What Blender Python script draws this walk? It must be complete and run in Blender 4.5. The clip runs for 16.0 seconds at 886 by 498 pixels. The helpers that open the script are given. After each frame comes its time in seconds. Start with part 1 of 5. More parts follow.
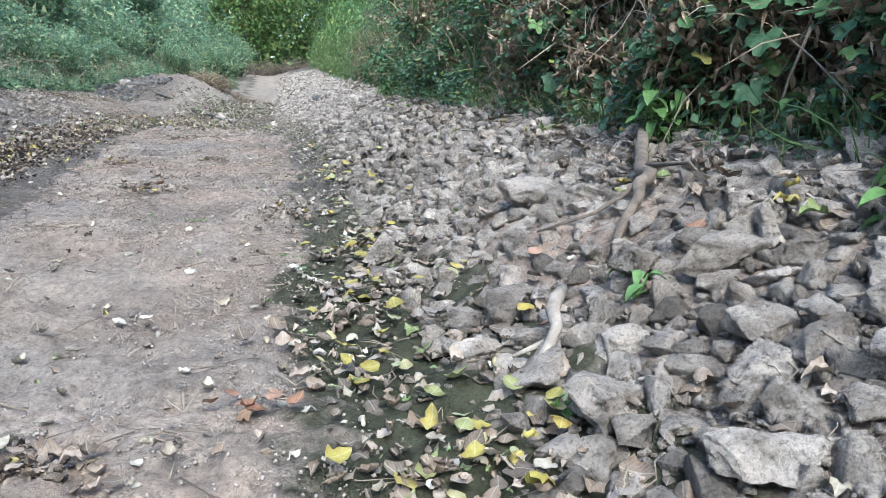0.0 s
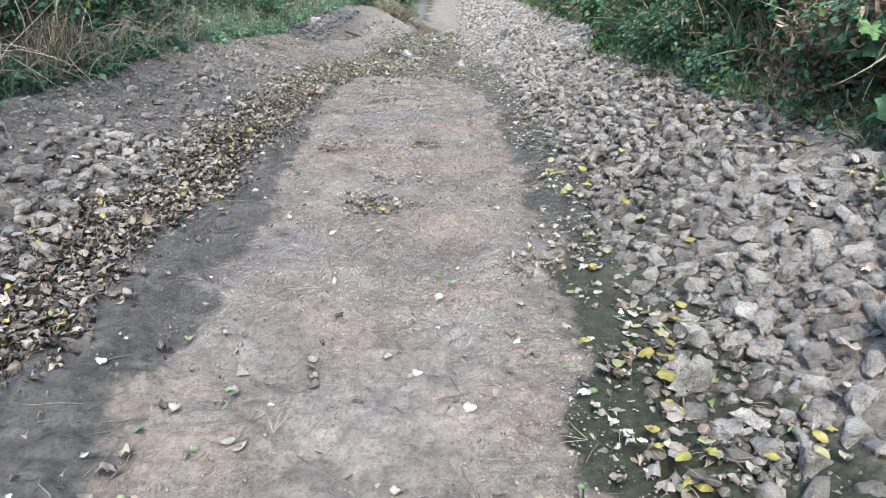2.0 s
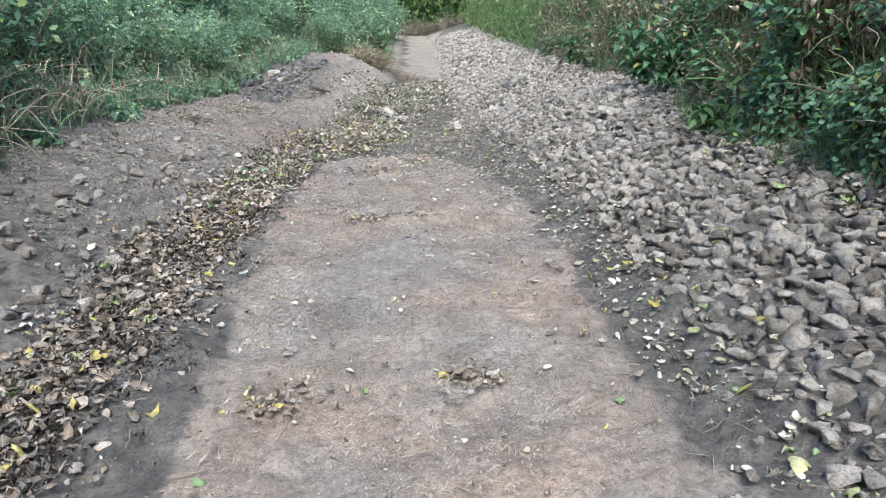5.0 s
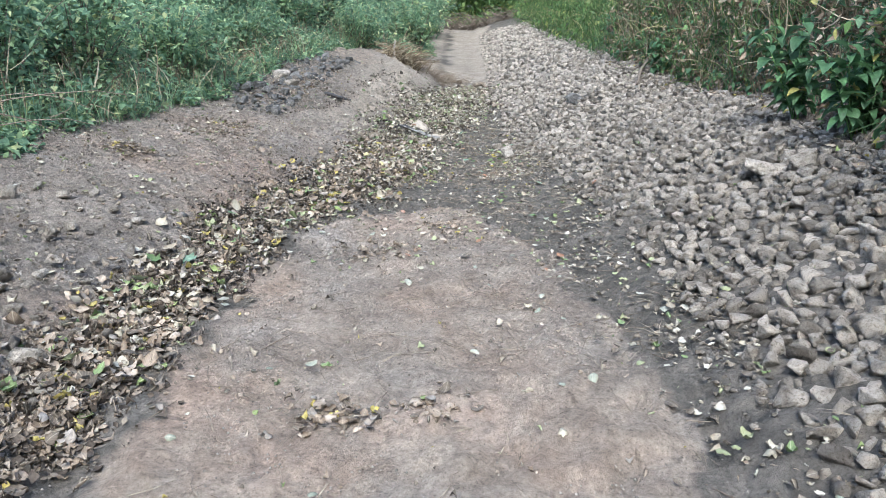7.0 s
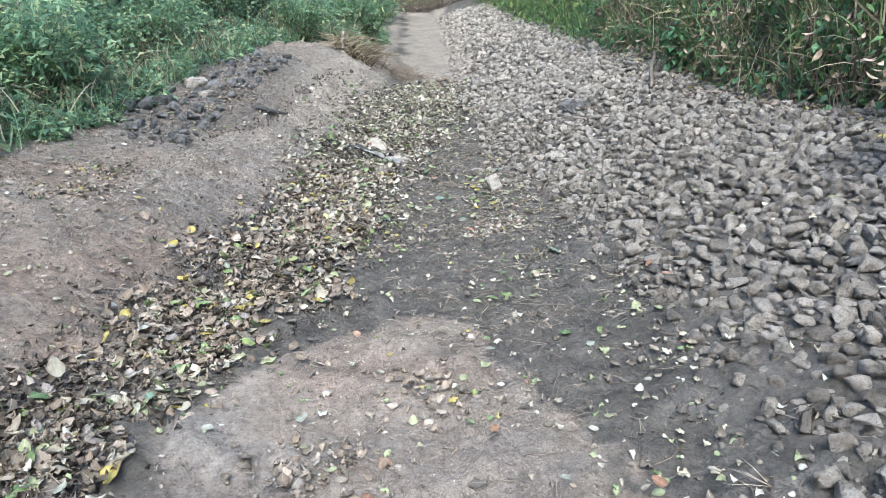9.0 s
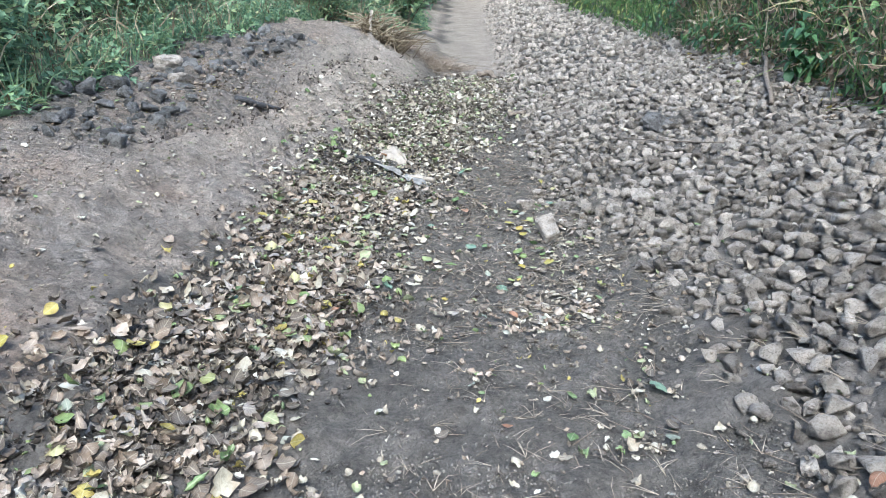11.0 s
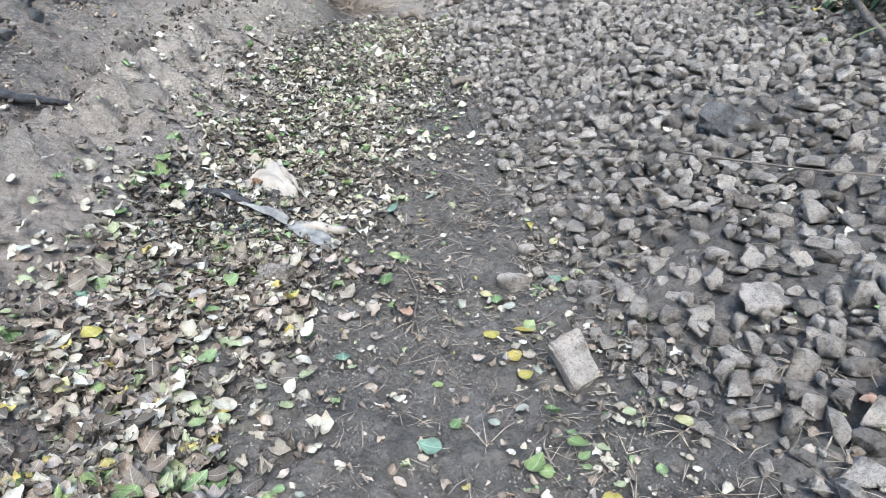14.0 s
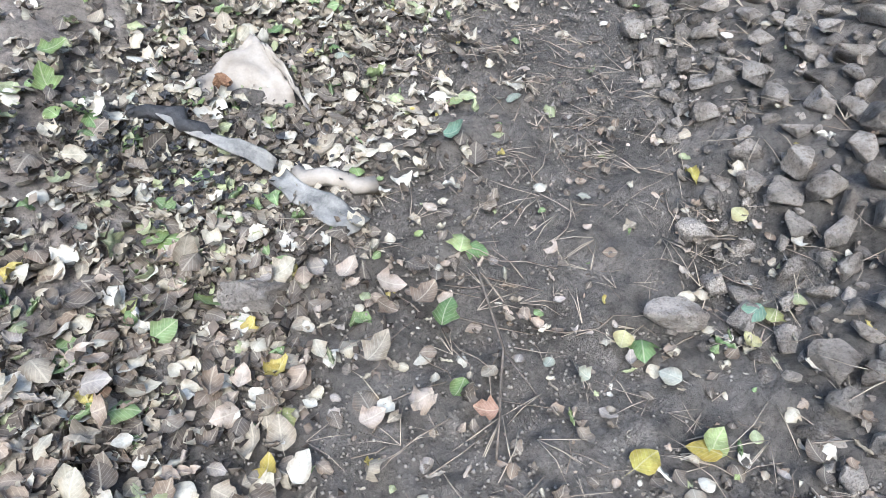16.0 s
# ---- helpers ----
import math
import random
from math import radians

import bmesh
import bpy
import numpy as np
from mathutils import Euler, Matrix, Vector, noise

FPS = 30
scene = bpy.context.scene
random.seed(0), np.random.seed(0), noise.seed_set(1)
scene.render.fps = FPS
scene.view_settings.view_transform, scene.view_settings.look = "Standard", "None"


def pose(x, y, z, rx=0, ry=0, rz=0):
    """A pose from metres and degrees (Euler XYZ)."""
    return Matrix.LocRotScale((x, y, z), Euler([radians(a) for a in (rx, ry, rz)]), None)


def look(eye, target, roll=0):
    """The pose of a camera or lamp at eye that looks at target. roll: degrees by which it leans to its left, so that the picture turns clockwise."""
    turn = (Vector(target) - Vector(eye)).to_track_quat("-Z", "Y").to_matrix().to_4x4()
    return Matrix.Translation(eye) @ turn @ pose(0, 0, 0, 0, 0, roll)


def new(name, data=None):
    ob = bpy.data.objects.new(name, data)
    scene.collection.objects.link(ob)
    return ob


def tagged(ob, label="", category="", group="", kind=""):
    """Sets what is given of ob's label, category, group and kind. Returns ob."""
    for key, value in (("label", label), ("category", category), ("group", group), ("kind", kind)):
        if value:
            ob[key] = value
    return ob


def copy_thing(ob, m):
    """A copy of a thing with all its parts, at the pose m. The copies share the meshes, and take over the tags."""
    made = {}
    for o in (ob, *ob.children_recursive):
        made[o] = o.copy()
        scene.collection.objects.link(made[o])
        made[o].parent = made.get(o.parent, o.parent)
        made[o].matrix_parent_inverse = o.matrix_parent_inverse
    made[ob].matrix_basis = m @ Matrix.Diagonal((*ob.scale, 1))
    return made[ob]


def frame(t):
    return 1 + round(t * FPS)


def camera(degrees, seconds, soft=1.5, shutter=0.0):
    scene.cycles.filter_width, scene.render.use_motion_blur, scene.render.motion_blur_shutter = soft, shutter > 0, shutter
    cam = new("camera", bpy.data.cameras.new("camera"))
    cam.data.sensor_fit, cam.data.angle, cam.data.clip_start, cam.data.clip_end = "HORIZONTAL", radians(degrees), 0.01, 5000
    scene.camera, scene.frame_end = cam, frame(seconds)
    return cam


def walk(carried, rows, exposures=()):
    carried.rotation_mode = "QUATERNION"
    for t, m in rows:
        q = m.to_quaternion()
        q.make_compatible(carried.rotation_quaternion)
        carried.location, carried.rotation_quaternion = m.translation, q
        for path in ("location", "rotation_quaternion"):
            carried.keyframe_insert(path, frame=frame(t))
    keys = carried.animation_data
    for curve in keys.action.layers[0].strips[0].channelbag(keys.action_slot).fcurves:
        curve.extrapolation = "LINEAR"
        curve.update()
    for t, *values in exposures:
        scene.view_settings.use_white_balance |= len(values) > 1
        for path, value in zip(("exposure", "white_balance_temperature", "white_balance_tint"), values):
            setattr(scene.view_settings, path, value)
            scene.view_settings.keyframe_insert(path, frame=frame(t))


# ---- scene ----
# ---- the camera and its walk ----
cam = camera(63.3, 16.0, soft=0.5)
PATH = [
    (0, (0.200, 0.404, 0.862), (0.727, 2.283, 0.424), 0.9),
    (0.5, (0.164, 0.396, 0.984), (0.673, 2.245, 0.415), 1.1),
    (1, (0.074, 0.554, 1.194), (0.339, 2.442, 0.588), 3.3),
    (1.5, (-0.054, 0.880, 1.332), (0.051, 2.784, 0.728), 1.7),
    (2, (-0.190, 1.279, 1.406), (-0.110, 3.164, 0.743), -0.3),
    (2.5, (-0.341, 1.737, 1.478), (-0.302, 3.616, 0.794), -3.7),
    (3, (-0.403, 2.210, 1.588), (-0.197, 4.081, 0.914), -1.7),
    (3.5, (-0.391, 2.846, 1.571), (-0.222, 4.725, 0.909), -1.2),
    (4, (-0.389, 3.462, 1.570), (-0.232, 5.363, 0.967), -1.2),
    (4.5, (-0.400, 4.178, 1.552), (-0.251, 6.089, 0.978), -2.1),
    (6.8, (-0.196, 7.800, 1.596), (-0.072, 9.709, 1.010), 2.0),
    (7, (-0.187, 8.072, 1.606), (-0.141, 9.982, 1.016), -0.0),
    (7.5, (-0.216, 8.708, 1.645), (-0.213, 10.606, 1.014), -0.5),
    (8, (-0.220, 9.348, 1.664), (-0.074, 11.211, 0.952), -1.9),
    (8.5, (-0.217, 9.977, 1.704), (-0.051, 11.845, 1.010), 0.8),
    (9, (-0.202, 10.592, 1.738), (-0.049, 12.481, 1.097), -1.2),
    (9.5, (-0.165, 11.122, 1.708), (-0.057, 12.998, 1.022), 1.8),
    (10, (-0.072, 11.668, 1.670), (-0.011, 13.572, 1.061), 1.7),
    (12.3, (-0.013, 14.240, 1.489), (0.129, 16.092, 0.745), 2.3),
    (12.5, (-0.014, 14.450, 1.518), (0.199, 16.299, 0.786), 1.0),
    (13, (0.046, 14.909, 1.544), (0.284, 16.769, 0.848), 0.5),
    (13.5, (0.098, 15.298, 1.506), (0.242, 17.157, 0.782), 2.5),
    (14, (0.078, 15.720, 1.465), (0.359, 17.517, 0.634), 1.9),
    (14.5, (0.130, 16.152, 1.420), (0.380, 17.896, 0.472), 0.9),
    (15, (0.154, 16.590, 1.421), (0.343, 18.194, 0.242), 2.0),
    (15.5, (0.123, 17.030, 1.422), (0.276, 18.548, 0.128), -0.4),
    (16, (0.158, 17.475, 1.341), (0.293, 18.918, -0.037), 0.6),
]
walk(cam, [(t, look(eye, target, roll)) for t, eye, target, roll in PATH], [(0.0, 1.93, 5850, 3), (3.0, 1.95, 5950, 3), (7.0, 1.95, 6050, 3), (9.5, 2.0, 5900, 2), (12.5, 2.02, 5800, 3), (14.5, 1.95, 5850, 4), (16.0, 1.97, 5900, 6)])

# ---- light ----
world = bpy.data.worlds.new("sky")
scene.world = world
world.use_nodes = True
wn = world.node_tree.nodes
sky = wn.new("ShaderNodeTexSky")
sky.sky_type = "NISHITA"
sky.sun_disc = False
sky.sun_elevation, sky.sun_rotation = radians(50), radians(185)
sky.dust_density = 2.0
sky.ozone_density = 1.0
world.node_tree.links.new(sky.outputs[0], wn["Background"].inputs[0])
wn["Background"].inputs[1].default_value = 0.15
sun = new("sun", bpy.data.lights.new("sun", "SUN"))
sun.data.energy, sun.data.angle, sun.data.color = 1.25, radians(25), (1.0, 0.97, 0.93)
sun.matrix_world = look((0, 0, 30), (0.055 * 30, 0.64 * 30, 30 - 0.77 * 30))

rng = np.random.default_rng(7)


# ---- materials ----
def material(name, rough=0.85):
    m = bpy.data.materials.new(name)
    m.use_nodes = True
    t = m.node_tree
    b = t.nodes["Principled BSDF"]
    b.inputs["Roughness"].default_value = rough
    b.inputs["Specular IOR Level"].default_value = 0.25
    return m, t, b


def put(t, kind, **values):
    n = t.nodes.new(kind)
    for k, v in values.items():
        n.inputs[k.replace("_", " ")].default_value = v
    return n


def noise_at(t, scale, detail=6.0, rough=0.6):
    co = t.nodes.new("ShaderNodeNewGeometry")
    n = put(t, "ShaderNodeTexNoise", Scale=scale, Detail=detail, Roughness=rough)
    t.links.new(co.outputs["Position"], n.inputs["Vector"])
    return n.outputs["Fac"]


def ramp(t, fac, stops, hard=False):
    r = t.nodes.new("ShaderNodeValToRGB")
    e = r.color_ramp.elements
    if hard:
        r.color_ramp.interpolation = "CONSTANT"
    while len(e) < len(stops):
        e.new(0.5)
    for i, (p, c) in enumerate(stops):
        e[i].position, e[i].color = p, (*c, 1)
    t.links.new(fac, r.inputs[0])
    return r.outputs[0]


def grey(a):
    return (a, a, a)


def mix(t, fac, a, b, blend="MIX"):
    n = t.nodes.new("ShaderNodeMix")
    n.data_type, n.blend_type = "RGBA", blend
    for v, s in ((fac, 0), (a, 6), (b, 7)):
        if isinstance(v, (int, float)):
            n.inputs[s].default_value = v
        elif isinstance(v, tuple):
            n.inputs[s].default_value = (*v, 1)
        else:
            t.links.new(v, n.inputs[s])
    return n.outputs[2]


def bump(t, b, fac, strength, distance, before=None):
    n = put(t, "ShaderNodeBump", Strength=strength, Distance=distance)
    t.links.new(fac, n.inputs["Height"])
    if before:
        t.links.new(before, n.inputs["Normal"])
    t.links.new(n.outputs[0], b.inputs["Normal"])
    return n.outputs[0]


def stone_material(name, dark, pale, by_object):
    m, t, b = material(name, 0.95)
    if by_object:
        r = t.nodes.new("ShaderNodeObjectInfo").outputs["Random"]
    else:
        r = t.nodes.new("ShaderNodeNewGeometry").outputs["Random Per Island"]
    base = ramp(t, r, [(0.0, dark), (0.25, tuple(0.55 * p + 0.45 * d for p, d in zip(pale, dark))), (0.6, pale), (0.9, tuple(1.12 * v for v in pale)), (1.0, tuple(1.25 * v for v in pale))])
    stain = ramp(t, noise_at(t, 11.0), [(0.36, (0.55, 0.53, 0.51)), (0.52, grey(1.0)), (0.68, (1.22, 1.2, 1.17))])
    grain = ramp(t, noise_at(t, 120.0, 4.0, 0.75), [(0.33, grey(0.62)), (0.5, grey(1.0)), (0.7, grey(1.15))])
    c = mix(t, 1.0, mix(t, 1.0, base, stain, "MULTIPLY"), grain, "MULTIPLY")
    pit = ramp(t, noise_at(t, 65.0, 3.0, 0.6), [(0.30, (0.55, 0.53, 0.5)), (0.45, grey(1.0))])
    c = mix(t, 1.0, c, pit, "MULTIPLY")
    t.links.new(c, b.inputs["Base Color"])
    first = bump(t, b, noise_at(t, 30.0, 8.0, 0.7), 1.0, 0.05)
    bump(t, b, noise_at(t, 170.0, 3.0, 0.75), 1.0, 0.012, first)
    return m


STONE = stone_material("rubble_stone", (0.19, 0.167, 0.146), (0.415, 0.367, 0.322), False)
STONE_ONE = stone_material("rubble_stone_single", (0.31, 0.274, 0.242), (0.485, 0.433, 0.385), True)
STONE_DARK = stone_material("dark_stone", (0.10, 0.10, 0.10), (0.2, 0.195, 0.195), False)


def leaf_material(name, stops, gloss=0.6, through_light=0.3, by_object=False, veined=False):
    m, t, b = material(name, gloss)
    if by_object:
        r = t.nodes.new("ShaderNodeObjectInfo").outputs["Random"]
    else:
        r = t.nodes.new("ShaderNodeNewGeometry").outputs["Random Per Island"]
    base = ramp(t, r, stops, True)
    blot = ramp(t, noise_at(t, 45.0, 4.0, 0.7), [(0.3, grey(0.66)), (0.5, grey(1.0)), (0.72, grey(1.22))])
    wide = ramp(t, noise_at(t, 2.2, 3.0), [(0.3, grey(0.72)), (0.7, grey(1.2))])
    c = mix(t, 1.0, mix(t, 1.0, base, blot, "MULTIPLY"), wide, "MULTIPLY")
    if veined:
        at = t.nodes.new("ShaderNodeAttribute")
        at.attribute_name = "blade"
        part = t.nodes.new("ShaderNodeSeparateXYZ")
        t.links.new(at.outputs["Vector"], part.inputs[0])

        def sums(kind, a, b=0.0, c=0.0):
            n = t.nodes.new("ShaderNodeMath")
            n.operation = kind
            for k, v in enumerate((a, b, c)):
                if isinstance(v, float):
                    n.inputs[k].default_value = v
                else:
                    t.links.new(v, n.inputs[k])
            return n.outputs[0]

        aside = sums("ABSOLUTE", part.outputs["X"])
        comb = sums("SINE", sums("MULTIPLY", sums("MULTIPLY_ADD", aside, -0.9, part.outputs["Y"]), 44.0))
        vein = sums("MAXIMUM", sums("LESS_THAN", aside, 0.022), sums("MULTIPLY", sums("GREATER_THAN", comb, 0.9), 0.55))
        rim = ramp(t, sums("ADD", aside, sums("MULTIPLY", noise_at(t, 60.0, 3.0), 0.3)), [(0.3, grey(1.06)), (0.5, (0.8, 0.74, 0.68))])
        c = mix(t, 1.0, c, rim, "MULTIPLY")
        c = mix(t, vein, c, mix(t, 0.26, c, (0.62, 0.56, 0.44)))
    t.links.new(c, b.inputs["Base Color"])
    bump(t, b, noise_at(t, 130.0, 3.0), 0.4, 0.004)
    tr = t.nodes.new("ShaderNodeBsdfTranslucent")
    t.links.new(c, tr.inputs[0])
    mx = t.nodes.new("ShaderNodeMixShader")
    mx.inputs[0].default_value = through_light
    t.links.new(b.outputs[0], mx.inputs[1])
    t.links.new(tr.outputs[0], mx.inputs[2])
    t.links.new(mx.outputs[0], t.nodes["Material Output"].inputs[0])
    return m


LITTER_BROWN = leaf_material("dry_brown_leaves", [(0.0, (0.12, 0.098, 0.08)), (0.25, (0.185, 0.142, 0.108)), (0.5, (0.27, 0.215, 0.17)), (0.7, (0.36, 0.30, 0.25)), (0.84, (0.255, 0.227, 0.206)), (0.93, (0.358, 0.297, 0.093)), (0.97, (0.188, 0.237, 0.093))], 0.7, 0.15, veined=True)
LITTER_PALE = leaf_material("dry_pale_leaves", [(0.0, (0.105, 0.088, 0.074)), (0.22, (0.165, 0.138, 0.112)), (0.36, (0.28, 0.242, 0.19)), (0.54, (0.38, 0.345, 0.275)), (0.74, (0.47, 0.445, 0.385)), (0.87, (0.275, 0.299, 0.174)), (0.95, (0.162, 0.227, 0.103))], 0.65, 0.15, veined=True)
LITTER_DARK = leaf_material("mouldered_leaves", [(0.0, (0.05, 0.04, 0.033)), (0.35, (0.085, 0.067, 0.054)), (0.7, (0.13, 0.104, 0.084)), (0.93, (0.22, 0.185, 0.15))], 0.75, 0.05)
LEAF_YELLOW = leaf_material("yellow_leaves", [(0.0, (0.326, 0.282, 0.071)), (0.3, (0.367, 0.343, 0.182)), (0.55, (0.266, 0.282, 0.122)), (0.8, (0.326, 0.257, 0.061))], 0.5, 0.2, True, veined=True)
LEAF_GREEN = leaf_material("fallen_green_leaves", [(0.0, (0.112, 0.177, 0.072)), (0.35, (0.167, 0.231, 0.087)), (0.6, (0.139, 0.218, 0.159)), (0.8, (0.237, 0.286, 0.130))], 0.5, 0.2, True, veined=True)
LEAF_SILVER = leaf_material("silvery_leaves", [(0.0, (0.254, 0.265, 0.218)), (0.4, (0.304, 0.304, 0.259)), (0.7, (0.213, 0.234, 0.189))], 0.7, 0.15, True, veined=True)
LEAF_RUST = leaf_material("rusty_leaves", [(0.0, (0.26, 0.14, 0.09)), (0.4, (0.34, 0.21, 0.15)), (0.7, (0.28, 0.18, 0.12))], 0.6, 0.2, True, veined=True)
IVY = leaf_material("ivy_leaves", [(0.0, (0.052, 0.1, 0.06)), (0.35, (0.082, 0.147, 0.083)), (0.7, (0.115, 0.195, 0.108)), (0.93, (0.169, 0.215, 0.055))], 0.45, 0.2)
BRAMBLE = leaf_material("bramble_leaves", [(0.0, (0.07, 0.14, 0.07)), (0.4, (0.105, 0.205, 0.095)), (0.75, (0.165, 0.275, 0.105)), (0.93, (0.36, 0.33, 0.11))], 0.45, 0.3)
# paler than the leaves themselves: bluish lens haze on this side is mixed into the colour
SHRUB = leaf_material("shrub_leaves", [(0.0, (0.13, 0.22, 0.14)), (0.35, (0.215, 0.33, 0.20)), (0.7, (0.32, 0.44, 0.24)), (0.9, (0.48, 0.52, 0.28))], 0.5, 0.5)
GRASS = leaf_material("green_grass", [(0.0, (0.072, 0.132, 0.051)), (0.4, (0.121, 0.193, 0.072)), (0.7, (0.193, 0.243, 0.092)), (0.9, (0.304, 0.274, 0.142))], 0.6, 0.3)
STRAW = leaf_material("dry_grass", [(0.0, (0.17, 0.13, 0.088)), (0.4, (0.28, 0.225, 0.155)), (0.75, (0.40, 0.34, 0.245))], 0.75, 0.15)
DEAD = leaf_material("dead_hanging_leaves", [(0.0, (0.18, 0.132, 0.094)), (0.4, (0.31, 0.232, 0.166)), (0.75, (0.45, 0.355, 0.265))], 0.75, 0.15)
WEED = leaf_material("fresh_weed_leaves", [(0.0, (0.10, 0.20, 0.07)), (0.5, (0.145, 0.265, 0.09)), (0.8, (0.22, 0.33, 0.11))], 0.45, 0.3)
CROWN = leaf_material("tree_leaves", [(0.0, (0.109, 0.192, 0.071)), (0.35, (0.164, 0.278, 0.098)), (0.7, (0.274, 0.382, 0.142)), (0.92, (0.419, 0.452, 0.156))], 0.5, 0.4)


def plain(name, dark, pale, scale, rough=0.85, relief=0.006, fine=0.6):
    m, t, b = material(name, rough)
    c = ramp(t, noise_at(t, scale, 8.0, 0.65), [(0.3, dark), (0.7, pale)])
    g = ramp(t, noise_at(t, scale * 9, 3.0, 0.7), [(0.3, grey(0.7)), (0.7, grey(1.15))])
    t.links.new(mix(t, fine, c, mix(t, 1.0, c, g, "MULTIPLY")), b.inputs["Base Color"])
    bump(t, b, noise_at(t, scale * 5, 5.0, 0.7), 0.7, relief)
    return m


BARK = plain("bark", (0.09, 0.07, 0.055), (0.24, 0.20, 0.165), 22.0, 0.9, 0.012)
DRIFT = plain("weathered_wood", (0.20, 0.17, 0.145), (0.42, 0.37, 0.32), 18.0, 0.9, 0.01)
TWIG = plain("dry_twig", (0.14, 0.105, 0.08), (0.36, 0.30, 0.24), 30.0, 0.9, 0.004)
CHAR = plain("charred_plastic", (0.018, 0.018, 0.02), (0.08, 0.078, 0.08), 40.0, 0.55, 0.01)
FABRIC = plain("dirty_white_sheet", (0.2, 0.168, 0.135), (0.37, 0.33, 0.285), 9.0, 0.8, 0.004, 0.25)
SHEET = plain("grey_plastic_sheet", (0.05, 0.05, 0.05), (0.31, 0.295, 0.27), 14.0, 0.5, 0.004, 0.4)
CONE = plain("pine_cone_scales", (0.13, 0.07, 0.045), (0.30, 0.18, 0.11), 60.0, 0.8)


# soil: three kinds, told apart by how dry and sandy it is
SOIL, st, sb = material("river_bed_soil", 0.95)
dry = st.nodes.new("ShaderNodeAttribute")
dry.attribute_name = "dry"
sand = st.nodes.new("ShaderNodeAttribute")
sand.attribute_name = "sand"
edge = st.nodes.new("ShaderNodeMath")
edge.operation = "MULTIPLY_ADD"
st.links.new(noise_at(st, 14.0, 6.0, 0.7), edge.inputs[0])
edge.inputs[1].default_value = 0.8
st.links.new(dry.outputs["Fac"], edge.inputs[2])
crust = ramp(st, edge.outputs[0], [(0.66, grey(0.0)), (1.06, grey(1.0))])
damp = ramp(st, noise_at(st, 5.0, 8.0, 0.65), [(0.3, (0.102, 0.092, 0.081)), (0.52, (0.175, 0.156, 0.138)), (0.72, (0.265, 0.236, 0.208))])
path = ramp(st, noise_at(st, 3.0, 8.0, 0.62), [(0.28, (0.25, 0.207, 0.178)), (0.48, (0.38, 0.317, 0.272)), (0.7, (0.5, 0.425, 0.37))])
path = mix(st, 1.0, path, ramp(st, noise_at(st, 0.9, 5.0, 0.6), [(0.36, (0.88, 0.91, 0.94)), (0.52, (1.0, 0.98, 0.95)), (0.66, (1.14, 1.02, 0.95))]), "MULTIPLY")
pale = ramp(st, noise_at(st, 2.5, 8.0, 0.6), [(0.3, (0.33, 0.28, 0.236)), (0.7, (0.49, 0.42, 0.355))])
moss = st.nodes.new("ShaderNodeAttribute")
moss.attribute_name = "moss"
green = ramp(st, noise_at(st, 9.0, 6.0, 0.7), [(0.35, (0.062, 0.064, 0.040)), (0.65, (0.105, 0.108, 0.070))])
damp = mix(st, moss.outputs["Fac"], damp, green)
soil = mix(st, sand.outputs["Fac"], mix(st, crust, damp, path), pale)
fleck = ramp(st, noise_at(st, 85.0, 4.0, 0.8), [(0.33, grey(0.5)), (0.46, grey(0.94)), (0.58, grey(1.05)), (0.72, grey(1.4))])
crumb = ramp(st, noise_at(st, 26.0, 5.0, 0.7), [(0.32, grey(0.62)), (0.5, grey(1.0)), (0.7, grey(1.25))])
soil = mix(st, 1.0, mix(st, 1.0, soil, fleck, "MULTIPLY"), crumb, "MULTIPLY")
st.links.new(soil, sb.inputs["Base Color"])
lump = bump(st, sb, noise_at(st, 24.0, 8.0, 0.75), 1.0, 0.1)
bump(st, sb, noise_at(st, 120.0, 4.0, 0.78), 1.0, 0.035, lump)


# ---- mesh helpers ----
def triangles(name, V, F, mat, parent=None, smooth=False):
    me = bpy.data.meshes.new(name)
    V, F = np.asarray(V, np.float32), np.asarray(F, np.int32)
    me.vertices.add(len(V))
    me.vertices.foreach_set("co", V.ravel())
    me.loops.add(F.size)
    me.loops.foreach_set("vertex_index", F.ravel())
    me.polygons.add(len(F))
    me.polygons.foreach_set("loop_start", np.arange(0, F.size, F.shape[1], dtype=np.int32))
    if smooth:
        me.polygons.foreach_set("use_smooth", np.ones(len(F), bool))
    me.update(calc_edges=True)
    if mat:
        me.materials.append(mat)
    ob = new(name, me)
    ob.parent = parent
    return ob


def turns(yaw, tip, tip_way, spin=None):
    """Rotation matrices: spin about z by yaw, then tip by an angle about a level axis."""
    c, s = np.cos(yaw), np.sin(yaw)
    o, l = np.zeros_like(c), np.ones_like(c)
    Z = np.stack([np.stack([c, -s, o], -1), np.stack([s, c, o], -1), np.stack([o, o, l], -1)], -2)
    ax, ay = np.cos(tip_way), np.sin(tip_way)
    c, s = np.cos(tip), np.sin(tip)
    k = 1 - c
    A = np.stack([np.stack([c + ax * ax * k, ax * ay * k, ay * s], -1), np.stack([ax * ay * k, c + ay * ay * k, -ax * s], -1), np.stack([-ay * s, ax * s, c], -1)], -2)
    return A @ Z


